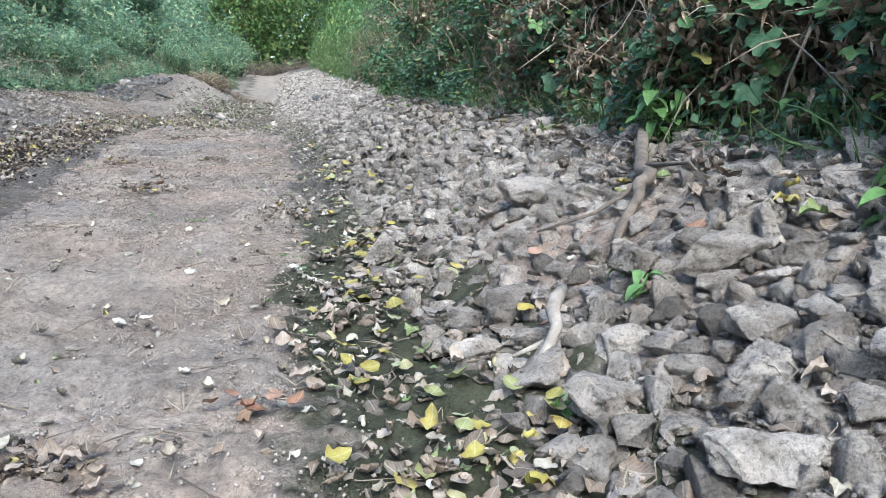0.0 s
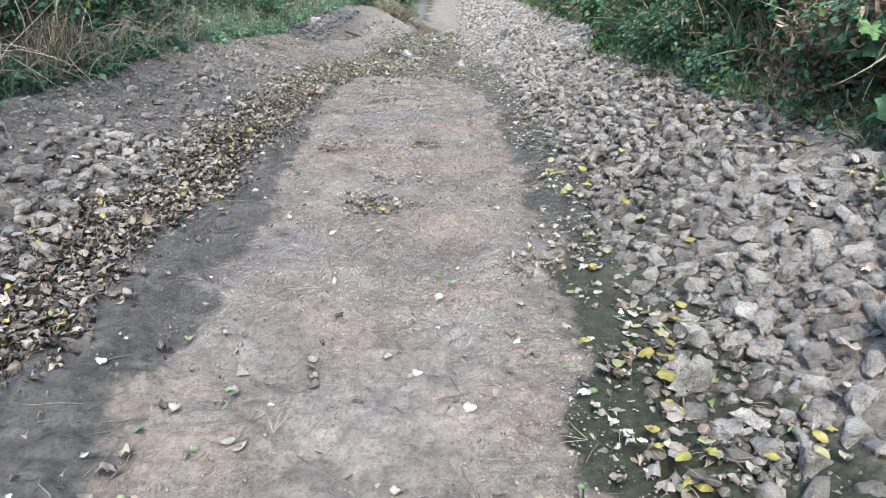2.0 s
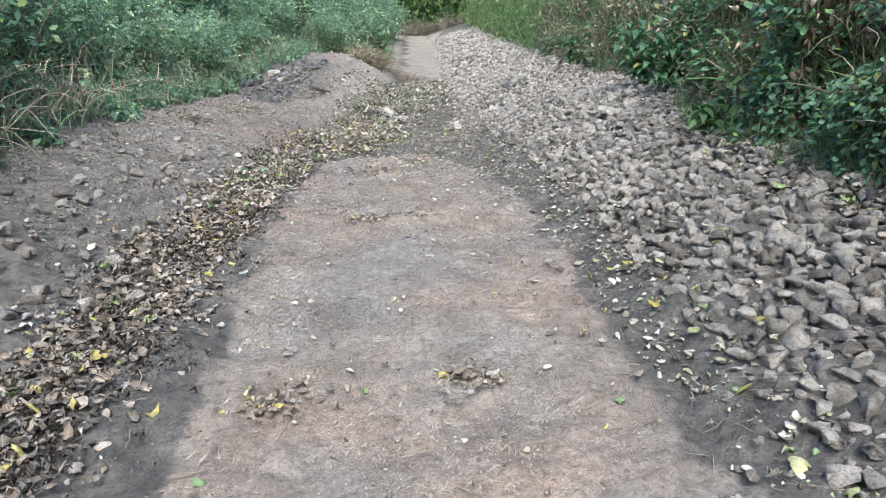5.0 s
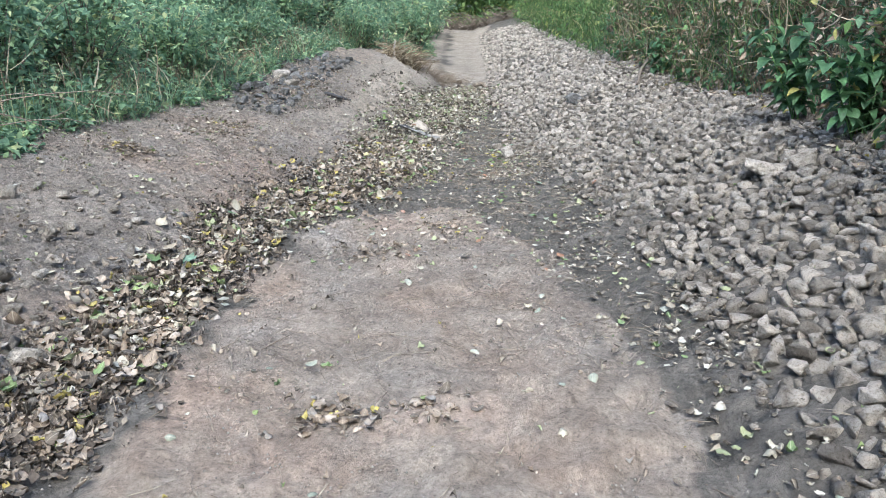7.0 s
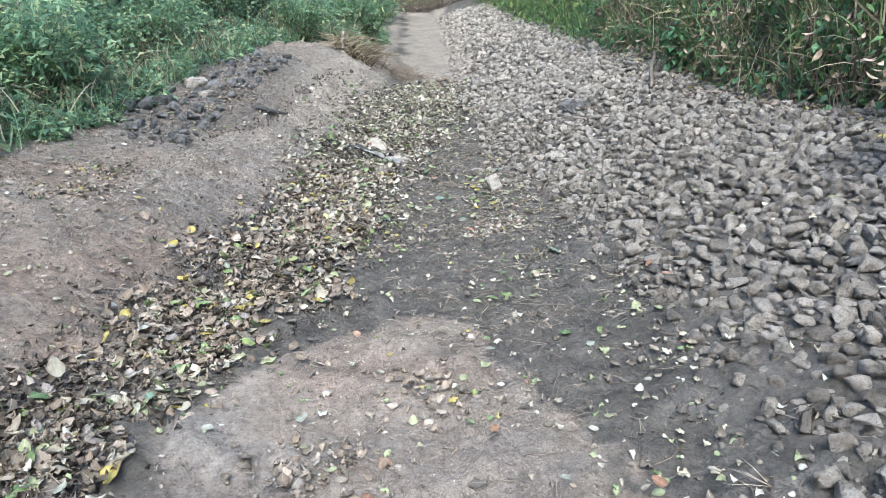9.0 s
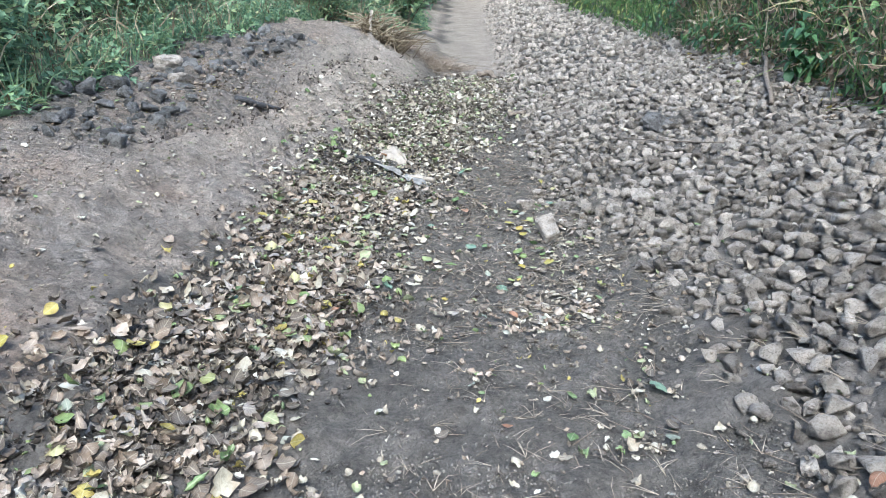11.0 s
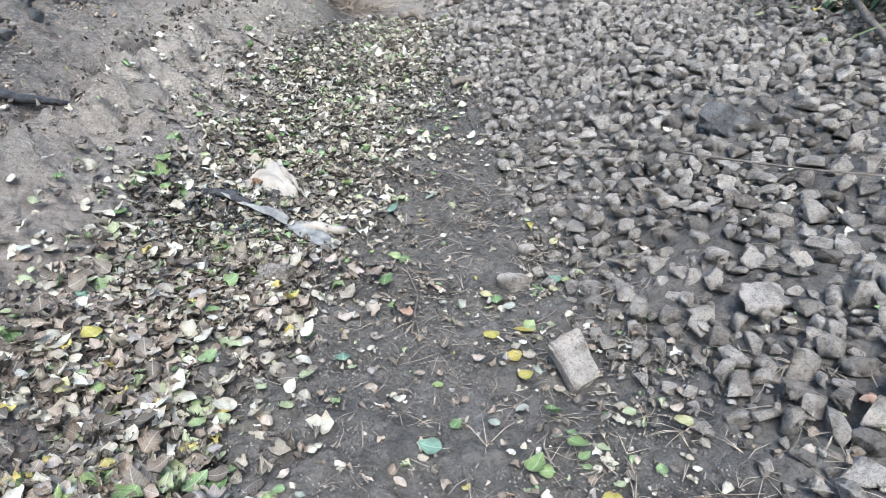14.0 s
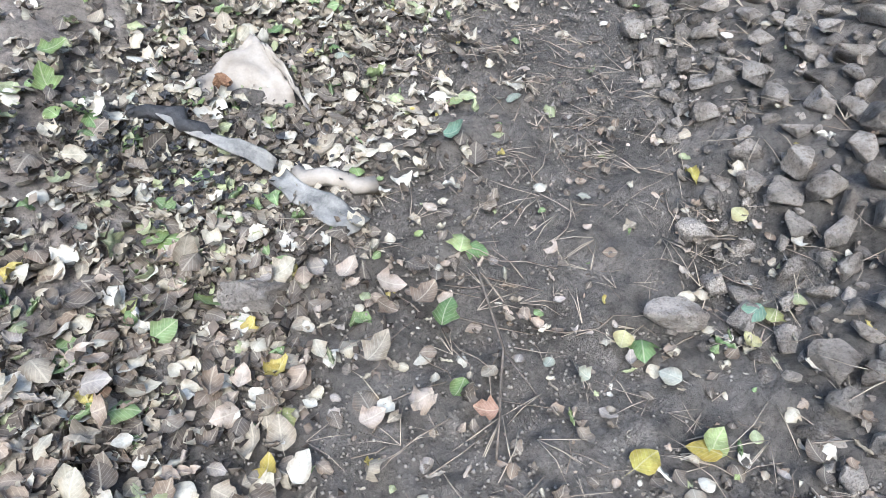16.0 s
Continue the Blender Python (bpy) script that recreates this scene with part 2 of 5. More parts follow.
def spread(shapes, which, R, S, P):
    """Vertices and triangles of many copies: shape number, turn, scale (n or n x 3) and place of each."""
    S = np.asarray(S)
    S = S[:, None] * np.ones(3) if S.ndim == 1 else S
    Vs, Fs, n = [], [], 0
    for i, (v, f) in enumerate(shapes):
        pick = np.nonzero(which == i)[0]
        if not len(pick):
            continue
        pts = np.einsum("nij,nvj->nvi", R[pick], v[None] * S[pick][:, None]) + P[pick][:, None]
        faces = f[None] + (np.arange(len(pick)) * len(v))[:, None, None] + n
        Vs.append(pts.reshape(-1, 3))
        Fs.append(faces.reshape(-1, 3))
        n += len(pick) * len(v)
    return np.concatenate(Vs), np.concatenate(Fs)


def with_blades(ob, shapes, which):
    """Stores each leaf's own coordinates on it, in the order in which spread() lays the copies."""
    parts = [np.tile(v, (int((which == i).sum()), 1)) for i, (v, f) in enumerate(shapes) if (which == i).any()]
    at = ob.data.attributes.new("blade", "FLOAT_VECTOR", "POINT")
    at.data.foreach_set("vector", np.concatenate(parts).astype(np.float32).ravel())
    return ob


def leaf_shape(rows=5, width=0.42, fold=0.15, curl=0.3, lobes=0.0, cup=0.0, stalk=0.0, seed=0, ragged=0.0):
    """A leaf one unit long in the level plane, stalk end at the origin: folded along its rib, curled along its length."""
    r = np.random.default_rng(seed)
    V, F = [], []
    for i in range(rows + 1):
        s = i / rows
        w = width * (math.sin(math.pi * min(1, s ** 0.75 * 0.97 + 0.03)) ** 0.8) * (1 + lobes * math.cos(s * 17))
        if i == rows:
            w = 0.015
        a = curl * (s - 0.4)
        y, z = s * math.cos(a * 0.6), curl * (s - 0.35) ** 2 * 1.6
        bend = fold * w * 2 + cup * w * w * 4
        e = ragged if 0 < i < rows else 0.0
        twist = r.normal(0, 0.06 + 0.25 * e)
        V += [(-w * (1 + r.normal(0, e)), y + r.normal(0, 0.12 * e), z + bend + w * twist + r.normal(0, 0.025)), (r.normal(0, 0.05 * e), y, z), (w * (1 + r.normal(0, e)), y + r.normal(0, 0.12 * e), z + bend - w * twist + r.normal(0, 0.025))]
    for i in range(rows):
        for k in (0, 1):
            a = 3 * i + k
            F += [(a, a + 1, a + 4), (a, a + 4, a + 3)]
    if stalk:
        n = len(V)
        V += [(-0.012, 0, 0), (0.012, 0, 0), (0.05, -stalk, 0.06)]
        F += [(n, n + 1, n + 2)]
    return np.array(V, float), np.array(F, int)


def dart_shape(width=0.3, fold=0.25, droop=0.2, rib=True):
    """The plainest leaf, for masses of foliage: a folded dart one unit long."""
    w = width
    if not rib:
        return np.array([(0, 0, 0), (w, 0.45, fold * w), (0, 1, -droop), (-w, 0.4, fold * w)]), np.array([(0, 1, 2), (0, 2, 3)])
    return np.array([(0, 0, 0), (w, 0.45, fold * w), (0, 0.5, 0), (-w, 0.42, fold * w), (0, 1, -droop)]), np.array([(0, 1, 2), (1, 4, 2), (0, 2, 3), (2, 4, 3)])


def blade_shape(rows=4, width=0.02, droop=0.6):
    """A grass blade one unit long, rising along z and bending over to y."""
    V, F = [], []
    for i in range(rows + 1):
        s = i / rows
        w = width * (1 - s ** 1.5) + 0.001
        V += [(-w, droop * s * s, s * (1 - 0.45 * droop * s * s)), (w, droop * s * s, s * (1 - 0.45 * droop * s * s))]
    for i in range(rows):
        a = 2 * i
        F += [(a, a + 1, a + 3), (a, a + 3, a + 2)]
    return np.array(V, float), np.array(F, int)


def stone_shape(seed, points=15, flat=0.62, bevel=0.016, rough=0.022):
    r = np.random.default_rng(seed)
    bm = bmesh.new()
    for _ in range(points):
        d = r.normal(size=3)
        d /= np.linalg.norm(d)
        d = np.sign(d) * np.abs(d) ** 0.75
        bm.verts.new(d * (0.5, 0.40, 0.5 * flat) * r.uniform(0.82, 1.1))
    got = bmesh.ops.convex_hull(bm, input=bm.verts)
    bmesh.ops.delete(bm, geom=[v for v in bm.verts if not v.link_faces], context="VERTS")
    if bevel:
        bmesh.ops.bevel(bm, geom=list(bm.edges), offset=bevel, segments=1, affect="EDGES", profile=0.6, clamp_overlap=True)
        bmesh.ops.remove_doubles(bm, verts=list(bm.verts), dist=0.004)
        bmesh.ops.triangulate(bm, faces=list(bm.faces))
        for v in bm.verts:
            v.co += Vector(r.normal(0, rough, 3)) * 0.5
    bmesh.ops.recalc_face_normals(bm, faces=list(bm.faces))
    bmesh.ops.triangulate(bm, faces=list(bm.faces))
    bm.verts.index_update()
    V = np.array([v.co[:] for v in bm.verts])
    F = np.array([[v.index for v in f.verts] for f in bm.faces])
    bm.free()
    return V, F


def tube(points, radii, sides=6, seed=0):
    """A bent, tapered stick through the points."""
    P = [Vector(p) for p in points]
    V, F = [], []
    r = np.random.default_rng(seed)
    for i, p in enumerate(P):
        d = (P[min(i + 1, len(P) - 1)] - P[max(i - 1, 0)]).normalized()
        a = d.orthogonal().normalized() if i == 0 else (a - d * a.dot(d)).normalized()
        b = d.cross(a)
        for k in range(sides):
            w = 2 * math.pi * k / sides
            V.append(p + (a * math.cos(w) + b * math.sin(w)) * radii[i] * r.uniform(0.85, 1.15))
    for i in range(len(P) - 1):
        for k in range(sides):
            a0, b0 = i * sides + k, i * sides + (k + 1) % sides
            F += [(a0, b0, b0 + sides), (a0, b0 + sides, a0 + sides)]
    for end, order in ((0, 1), (len(P) - 1, -1)):
        ring = [end * sides + k for k in range(sides)][::-order]
        F += [(ring[0], ring[k], ring[k + 1]) for k in range(1, sides - 1)]
    return np.array([v[:] for v in V]), np.array(F)


def joined(pieces):
    Vs, Fs, n = [], [], 0
    for v, f in pieces:
        Vs.append(v)
        Fs.append(f + n)
        n += len(v)
    return np.concatenate(Vs), np.concatenate(Fs)


# ---- the lie of the land ----
def line(*pairs):
    a = np.array(pairs)
    return lambda y: np.interp(y, a[:, 0], a[:, 1])


middle = line((-10, 0), (15, 0), (20, 0.3), (26, 0.75), (40, 1.4), (60, 2.2), (120, 4))
bed = line((-10, 0.0), (0, 0.02), (2.9, 0.08), (5.5, 0.1), (11.5, 0.11), (14.2, 0.02), (17.8, -0.16), (18.6, -0.14), (20.4, 0.03), (23, 0.1), (26, 0.15), (30, 0.35), (38, 0.8), (50, 1.45), (75, 2.5), (300, 4.0))
ACROSS = [-30, -7, -3.4, -2.2, -1.7, -1.1, -0.5, 0.6, 0.9, 1.5, 2.2, 3.2]
SECTIONS = {
    0: (1.4, 1.2, 0.55, 0.22, 0.08, 0, 0, 0, 0.03, 0.37, 0.66, 0.9),
    9: (1.4, 1.2, 0.55, 0.22, 0.1, 0.02, 0, 0, 0.03, 0.31, 0.57, 0.85),
    14: (1.5, 1.3, 0.75, 0.45, 0.22, 0.09, 0.02, 0, 0, 0.22, 0.54, 0.85),
    19: (1.6, 1.4, 0.85, 0.6, 0.4, 0.2, 0.03, 0, 0.06, 0.42, 0.72, 0.95),
    25: (1.6, 1.4, 1.0, 0.95, 0.85, 0.5, 0.08, 0, 0.1, 0.4, 0.7, 0.9),
    34: (1.8, 1.1, 0.7, 0.42, 0.25, 0.1, 0, 0, 0.1, 0.3, 0.5, 0.7),
}
hedge_foot = line((-10, 1.95), (3, 2.0), (5, 2.12), (11, 2.25), (13, 2.9), (15.5, 3.5), (22, 3.5), (30, 4.1), (47, 4.6), (70, 5.5))
brush_foot = line((-10, -3.4), (12, -3.5), (17, -3.3), (20, -2.9), (25, -2.3), (28, -1.1), (31, -0.35), (36, 0.1), (45, 0.6), (70, 1.4))
strip_left = line((-10, -1.3), (2.7, -1.15), (5, -1.07), (9, -1.22), (12.4, -1.2), (13.2, -1.05), (13.8, -0.8), (14.3, -0.35), (14.5, 0.0))
strip_right = line((-10, 0.1), (2.6, 0.28), (3.5, 0.32), (4.5, 0.53), (7, 0.6), (9.5, 0.75), (11.5, 0.74), (12.7, 0.6), (13.7, 0.42), (14.3, 0.2), (14.5, 0.0))
stone_foot = line((-10, 0.8), (1.8, 0.78), (3.3, 0.72), (4.7, 0.8), (6.3, 0.98), (8, 1.02), (12, 1.17), (14.4, 1.22), (17, 1.28), (18.5, 1.0), (20, 1.1), (24, 1.4), (30, 1.9), (50, 3.0))


rut_line = line((17.6, -2.25), (18.6, -1.95), (19.2, -1.63), (21.85, -1.15), (24, -0.7))


def smooth(a, b, v):
    s = np.clip((v - a) / (b - a), 0, 1)
    return s * s * (3 - 2 * s)


def waves(x, y, seed, size, count=24):
    """Cheap rolling relief of about the size given, in -1 to 1."""
    r = np.random.default_rng(seed)
    out = np.zeros_like(x)
    for _ in range(count):
        a, k, p = r.uniform(0, 6.283), r.uniform(0.5, 1.7) * 6.283 / size, r.uniform(0, 6.283)
        out += np.sin((x * math.cos(a) + y * math.sin(a)) * k + p)
    return out / math.sqrt(count)


STATIONS = sorted(SECTIONS)
TABLE = np.array([SECTIONS[k] for k in STATIONS])


def height(x, y):
    x, y = np.asarray(x, float), np.asarray(y, float)
    u = np.clip(x - middle(y), ACROSS[0], ACROSS[-1])
    rows = np.stack([np.interp(y, STATIONS, TABLE[:, i]) for i in range(len(ACROSS))])
    i = np.clip(np.searchsorted(ACROSS, u) - 1, 0, len(ACROSS) - 2)
    a = np.array(ACROSS)
    f = (u - a[i]) / (a[i + 1] - a[i])
    pick = lambda j: np.take_along_axis(rows, j[None], 0)[0]
    z = bed(y) + pick(i) * (1 - f) + pick(i + 1) * f
    bank = x - hedge_foot(y)
    z = z + 2.6 * smooth(0.1, 1.9, bank) + 0.6 * smooth(2.6, 14, bank)
    near = smooth(40, 24, np.hypot(x, y - 12))
    on_strip = smooth(-0.1, 0.12, np.minimum(x - strip_left(y), strip_right(y) - x))
    z = z + near * 0.012 * waves(x, y, 1, 0.9) + smooth(26, 21, y) * near * (0.009 * waves(x, y, 2, 0.33) + 0.005 * waves(x, y, 3, 0.13))
    z = z + smooth(18, 21, y) * smooth(31, 26, y) * smooth(-0.5, -1.0, x - middle(y)) * (0.05 * waves(x, y, 8, 1.4) + 0.035 * waves(x, y, 9, 0.5) + 0.018 * waves(x, y, 10, 0.22))
    z = z + smooth(26, 31, y) * smooth(60, 50, y) * 0.02 * waves(x, y, 14, 2.2)
    rut = x - rut_line(y) + 0.04 * waves(y, y * 0, 16, 0.8, 8)
    z = z + smooth(17.6, 18.6, y) * smooth(24.5, 23, y) * (0.06 * np.exp(-((rut - 0.16) / 0.13) ** 2) - 0.12 * smooth(-0.5, 0.4, waves(y, y * 0, 17, 0.6, 8)) * np.exp(-(rut / 0.04) ** 2) + 0.02 * np.exp(-((rut + 0.2) / 0.15) ** 2))
    return z + 0.025 * on_strip + 0.25 * (1 - near) * waves(x, y, 4, 9.0) * smooth(4, 12, abs(x - middle(y)))


def graded(spans):
    out = [spans[0][0]]
    for a, b, step in spans:
        n = max(1, round((b - a) / step))
        out += list(a + (b - a) * (np.arange(n) + 1) / n)
    return np.array(out)


gx = graded([(-400, -60, 40), (-60, -12, 4), (-12, -4, 0.4), (-4, -2.4, 0.08), (-2.4, -1.4, 0.022), (-1.4, 1.4, 0.02), (1.4, 2.6, 0.05), (2.6, 5, 0.1), (5, 12, 0.5), (12, 60, 4), (60, 400, 40)])
gy = graded([(-300, -40, 40), (-40, -4, 3), (-4, 0.4, 0.3), (0.4, 1.2, 0.05), (1.2, 5.0, 0.02), (5.0, 16.2, 0.045), (16.2, 20.5, 0.02), (20.5, 24, 0.035), (24, 30, 0.09), (30, 60, 0.2), (60, 100, 3), (100, 600, 50)])
X, Y = np.meshgrid(gx, gy)


def crumbled(x, y, cell, seed, octaves=3):
    """Uneven earth: lattice noise in -1 to 1, the coarsest lumps one cell wide."""
    out, part = np.zeros_like(x), 1.0
    for o in range(octaves):
        grid = np.random.default_rng(seed + o).random((256, 256)) * 2 - 1
        u, v = x / cell + 37.0, y / cell + 11.0
        i, j = np.floor(u).astype(int), np.floor(v).astype(int)
        a, b = u - i, v - j
        a, b = a * a * (3 - 2 * a), b * b * (3 - 2 * b)
        at = lambda p, q: grid[p % 256, q % 256]
        out += part * ((at(i, j) * (1 - a) + at(i + 1, j) * a) * (1 - b) + (at(i, j + 1) * (1 - a) + at(i + 1, j + 1) * a) * b)
        part, cell = part * 0.62, cell * 0.5
    return out


close = smooth(3.2, 2.4, np.abs(X)) * smooth(0.2, 1.0, Y) * smooth(25, 20, Y)
Z = height(X, Y) + close * (0.012 * crumbled(X, Y, 0.13, 50, 3) + 0.011 * crumbled(X, Y, 0.055, 55, 2) + 0.019 * crumbled(X, Y, 0.4, 60, 2))
w, n = len(gx), len(gx) * len(gy)
q = (np.arange(len(gy) - 1)[:, None] * w + np.arange(w - 1)[None]).ravel()
ground = triangles("ground", np.stack([X, Y, Z], -1).reshape(-1, 3), np.stack([q, q + 1, q + w + 1, q + w], -1), SOIL, smooth=True)
tagged(ground, "dry earthen river bed with a pale trodden strip", "ground", kind="structure")
inside = np.minimum(X - strip_left(Y), strip_right(Y) - X) + 0.07 * waves(X, Y, 6, 0.7) + 0.03 * waves(X, Y, 7, 0.2)
left_bank = (1 - 0.35 * smooth(0.15, -0.25, X - rut_line(Y)) * smooth(17.4, 18.4, Y) * smooth(25, 23, Y)) * smooth(-1.05, -1.8, X - middle(Y) - 0.6 * smooth(16.0, 18.6, Y) + 0.16 * waves(X, Y, 12, 1.1) + 0.08 * waves(X, Y, 13, 0.35)) * (0.3 + 0.22 * smooth(9, 14, Y))
stone_bed = smooth(0.1, 0.6, X - stone_foot(Y)) * (0.1 + 0.1 * smooth(14, 11, Y) + 0.9 * smooth(6, 3.4, Y))
wet = smooth(-0.2, 0.16, inside) * smooth(14.7, 14.2, Y)
sandy = smooth(24.5, 27.5, Y) * smooth(0.35, 0.0, np.abs(X - middle(Y) - 0.4 + 0.2 * waves(X, Y, 15, 2.0)) - 0.75) + smooth(-0.55, -0.95, X - middle(Y)) * smooth(-2.3, -1.4, X - middle(Y)) * smooth(19.5, 22, Y) + 0.55 * smooth(-0.05, 0.2, X - rut_line(Y)) * smooth(0.62, 0.3, X - rut_line(Y)) * smooth(17.8, 19, Y) * smooth(24, 22, Y)
outer = np.clip(smooth(0.3, 1.2, X - hedge_foot(Y)) + smooth(-0.3, -1.2, X - brush_foot(Y)) + smooth(-2, -8, Y) + smooth(56, 62, Y), 0, 1)
mossy = np.maximum(smooth(7.0, 3.0, Y) * smooth(0.05, -0.1, inside) * smooth(-0.6, 0.2, X), outer)
for key, value in (("moss", mossy), ("dry", np.maximum(np.maximum(wet, left_bank), stone_bed) * (1 - outer)), ("sand", np.clip(sandy, 0, 1) * (1 - outer))):
    at = ground.data.attributes.new(key, "FLOAT", "POINT")
    at.data.foreach_set("value", value.astype(np.float32).ravel())


# ---- rubble on the banks ----
ROUGH = [stone_shape(100 + i, points=10 + i % 5, flat=(0.6, 0.75, 0.95)[i % 3]) for i in range(16)]
PLAIN = [stone_shape(200 + i, points=12, flat=(0.6, 0.75)[i % 2], bevel=0) for i in range(8)]


def strew(count, y0, y1, left, right, small, large, tight=0.62, seed=0, skew=2.2):
    """Places for stones that do not lie in one another: x, y and size, the largest first."""
    r = np.random.default_rng(seed)
    sizes = np.sort(small + (large - small) * r.random(count) ** skew)[::-1]
    cells, out, cell = {}, [], large
    for s in sizes:
        for _ in range(7):
            y = r.uniform(y0, y1)
            a, b = float(left(y)), float(right(y))
            x = a + (b - a) * r.random()
            if x < a + 0.55 and r.random() > 0.16 + 1.5 * (x - a):
                continue
            i, j = int(x // cell), int(y // cell)
            if all((x - p) ** 2 + (y - q) ** 2 > (tight * 0.5 * (s + k)) ** 2 for di in (-1, 0, 1) for dj in (-1, 0, 1) for p, q, k in cells.get((i + di, j + dj), ())):
                cells.setdefault((i, j), []).append((x, y, s))
                out.append((x, y, s))
                break
    return np.array(out)


def lay(places, shapes, seed, sink=0.18, tilt=0.5):
    r = np.random.default_rng(seed)
    n = len(places)
    which = r.integers(0, len(shapes), n)
    R = turns(r.uniform(0, 6.283, n), np.abs(r.normal(0, tilt, n)), r.uniform(0, 6.283, n))
    S = places[:, 2:3] * np.stack([r.uniform(0.95, 1.35, n), r.uniform(0.85, 1.1, n), r.uniform(0.85, 1.2, n)], -1)
    P = np.stack([places[:, 0], places[:, 1], height(places[:, 0], places[:, 1]) + places[:, 2] * (sink - 0.19 * smooth(7.0, 4.0, places[:, 1]))], -1)
    return which, R, S, P


rubble = tagged(new("rubble_bank"), "sloping bank of pale broken grey stones", "rubble")
rubble.location = (1.6, 8.0, float(height(1.6, 8.0)))
back = Matrix.Translation(-rubble.location)


def under(ob, thing):
    ob.parent = thing
    ob.matrix_parent_inverse = Matrix.Translation(thing.location).inverted()
    return ob


near_a = strew(5200, -0.4, 5.2, stone_foot, lambda y: hedge_foot(y) + 0.12, 0.03, 0.145, 0.72, 1, 1.9)
near_b = strew(7600, 5.2, 16.0, stone_foot, lambda y: hedge_foot(y) + 0.3, 0.032, 0.125, 0.72, 2, 1.7)
near_c = strew(6000, 16.0, 23.0, stone_foot, lambda y: hedge_foot(y) + 0.2, 0.032, 0.125, 0.74, 3, 1.7)
far_d = strew(2300, 23.0, 44.0, lambda y: stone_foot(y) - 0.3, lambda y: hedge_foot(y) + 0.2, 0.07, 0.2, 0.7, 4, 1.7)
gravel = strew(5200, 0.5, 22.0, lambda y: stone_foot(y) - 0.2, lambda y: hedge_foot(y) + 0.1, 0.02, 0.05, 0.7, 5, 1.5)
grit = strew(6000, 0.4, 6.0, lambda y: stone_foot(y) - 0.1, lambda y: hedge_foot(y) + 0.1, 0.012, 0.04, 0.7, 8, 1.5)
left_a = strew(600, 3.4, 13.0, lambda y: -3.3, lambda y: -1.75, 0.025, 0.14, 0.8, 6, 2.8)
left_heap = strew(300, 4.2, 7.2, lambda y: -2.7, lambda y: -1.95, 0.03, 0.16, 0.72, 9, 2.2)
left_b = strew(280, 18.0, 23.5, lambda y: brush_foot(y) - 0.1, lambda y: brush_foot(y) + 0.95, 0.03, 0.2, 0.75, 7, 2.4)

stones = np.concatenate([near_a, near_c[near_c[:, 1] < 19.6]])
stones = stones[np.argsort(-stones[:, 2])]
single, rest = stones[:300], stones[300:]


def pitted(v, f, seed):
    """A finer, uneven skin on a stone."""
    bm = bmesh.new()
    vs = [bm.verts.new(p) for p in v]
    for tri in f:
        bm.faces.new([vs[k] for k in tri])
    for least in (0.3, 0.16, 0.1):
        bmesh.ops.subdivide_edges(bm, edges=[e for e in bm.edges if e.calc_length() > least], cuts=1)
        bmesh.ops.triangulate(bm, faces=list(bm.faces))
    for p in bm.verts:
        p.co += p.co.normalized() * (0.06 * noise.fractal(p.co * 5 + Vector((seed, 0, 0)), 0.7, 2.0, 5) - 0.05 * max(0, noise.noise(p.co * 9 + Vector((0, seed, 0)))))
    bm.verts.index_update()
    out = np.array([p.co[:] for p in bm.verts]), np.array([[p.index for p in t.verts] for t in bm.faces])
    bm.free()
    return out


which, R, S, P = lay(single, ROUGH, 11)
bare = [triangles("stone", *pitted(v, f, i), STONE_ONE) for i, (v, f) in enumerate(ROUGH)]
for i in range(len(single)):
    ob = bare[which[i]] if not bare[which[i]].get("used") else new("stone", bare[which[i]].data)
    ob["used"] = 1
    m = Matrix(R[i].tolist()).to_4x4()
    ob.matrix_world = Matrix.Translation(P[i]) @ m @ Matrix.Diagonal((*S[i], 1))
    ob.parent = rubble
    ob.matrix_parent_inverse = back
for ob in bare:
    if not ob.parent:
        bpy.data.objects.remove(ob)
for ob in rubble.children:
    del ob["used"]
rest = np.concatenate([rest, near_b, near_c[near_c[:, 1] >= 19.6]])
under(tagged(triangles("loose_rubble", *spread(ROUGH, *lay(rest, ROUGH, 12)), STONE), kind="stuff"), rubble)
under(tagged(triangles("distant_rubble", *spread(PLAIN, *lay(far_d, PLAIN, 13)), STONE), kind="stuff"), rubble)
under(tagged(triangles("stone_grit", *spread(PLAIN, *lay(np.concatenate([gravel, grit]), PLAIN, 14)), STONE), kind="stuff"), rubble)
tagged(triangles("scattered_rubble", *spread(ROUGH, *lay(np.concatenate([left_a, left_heap]), ROUGH, 15)), STONE), "small grey stones scattered on the earth bank", "rubble", kind="stuff")
tagged(triangles("dark_rubble", *spread(ROUGH, *lay(left_b, ROUGH, 16)), STONE_DARK), "stones heaped at the foot of the bushes", "rubble", kind="stuff")
pebbles = np.concatenate([np.stack([rng.uniform(-2.6, 1.1, 2600), rng.uniform(0.6, 24, 2600), rng.uniform(0.005, 0.014, 2600)], -1), np.stack([rng.uniform(-2.4, 0.2, 1200), rng.uniform(18, 28, 1200), 0.01 + 0.05 * rng.random(1200) ** 4], -1)])
tagged(triangles("pebbles", *spread(PLAIN, *lay(pebbles, PLAIN, 17)), STONE), "tiny pebbles and crumbs on the earth", "pebbles", kind="stuff")


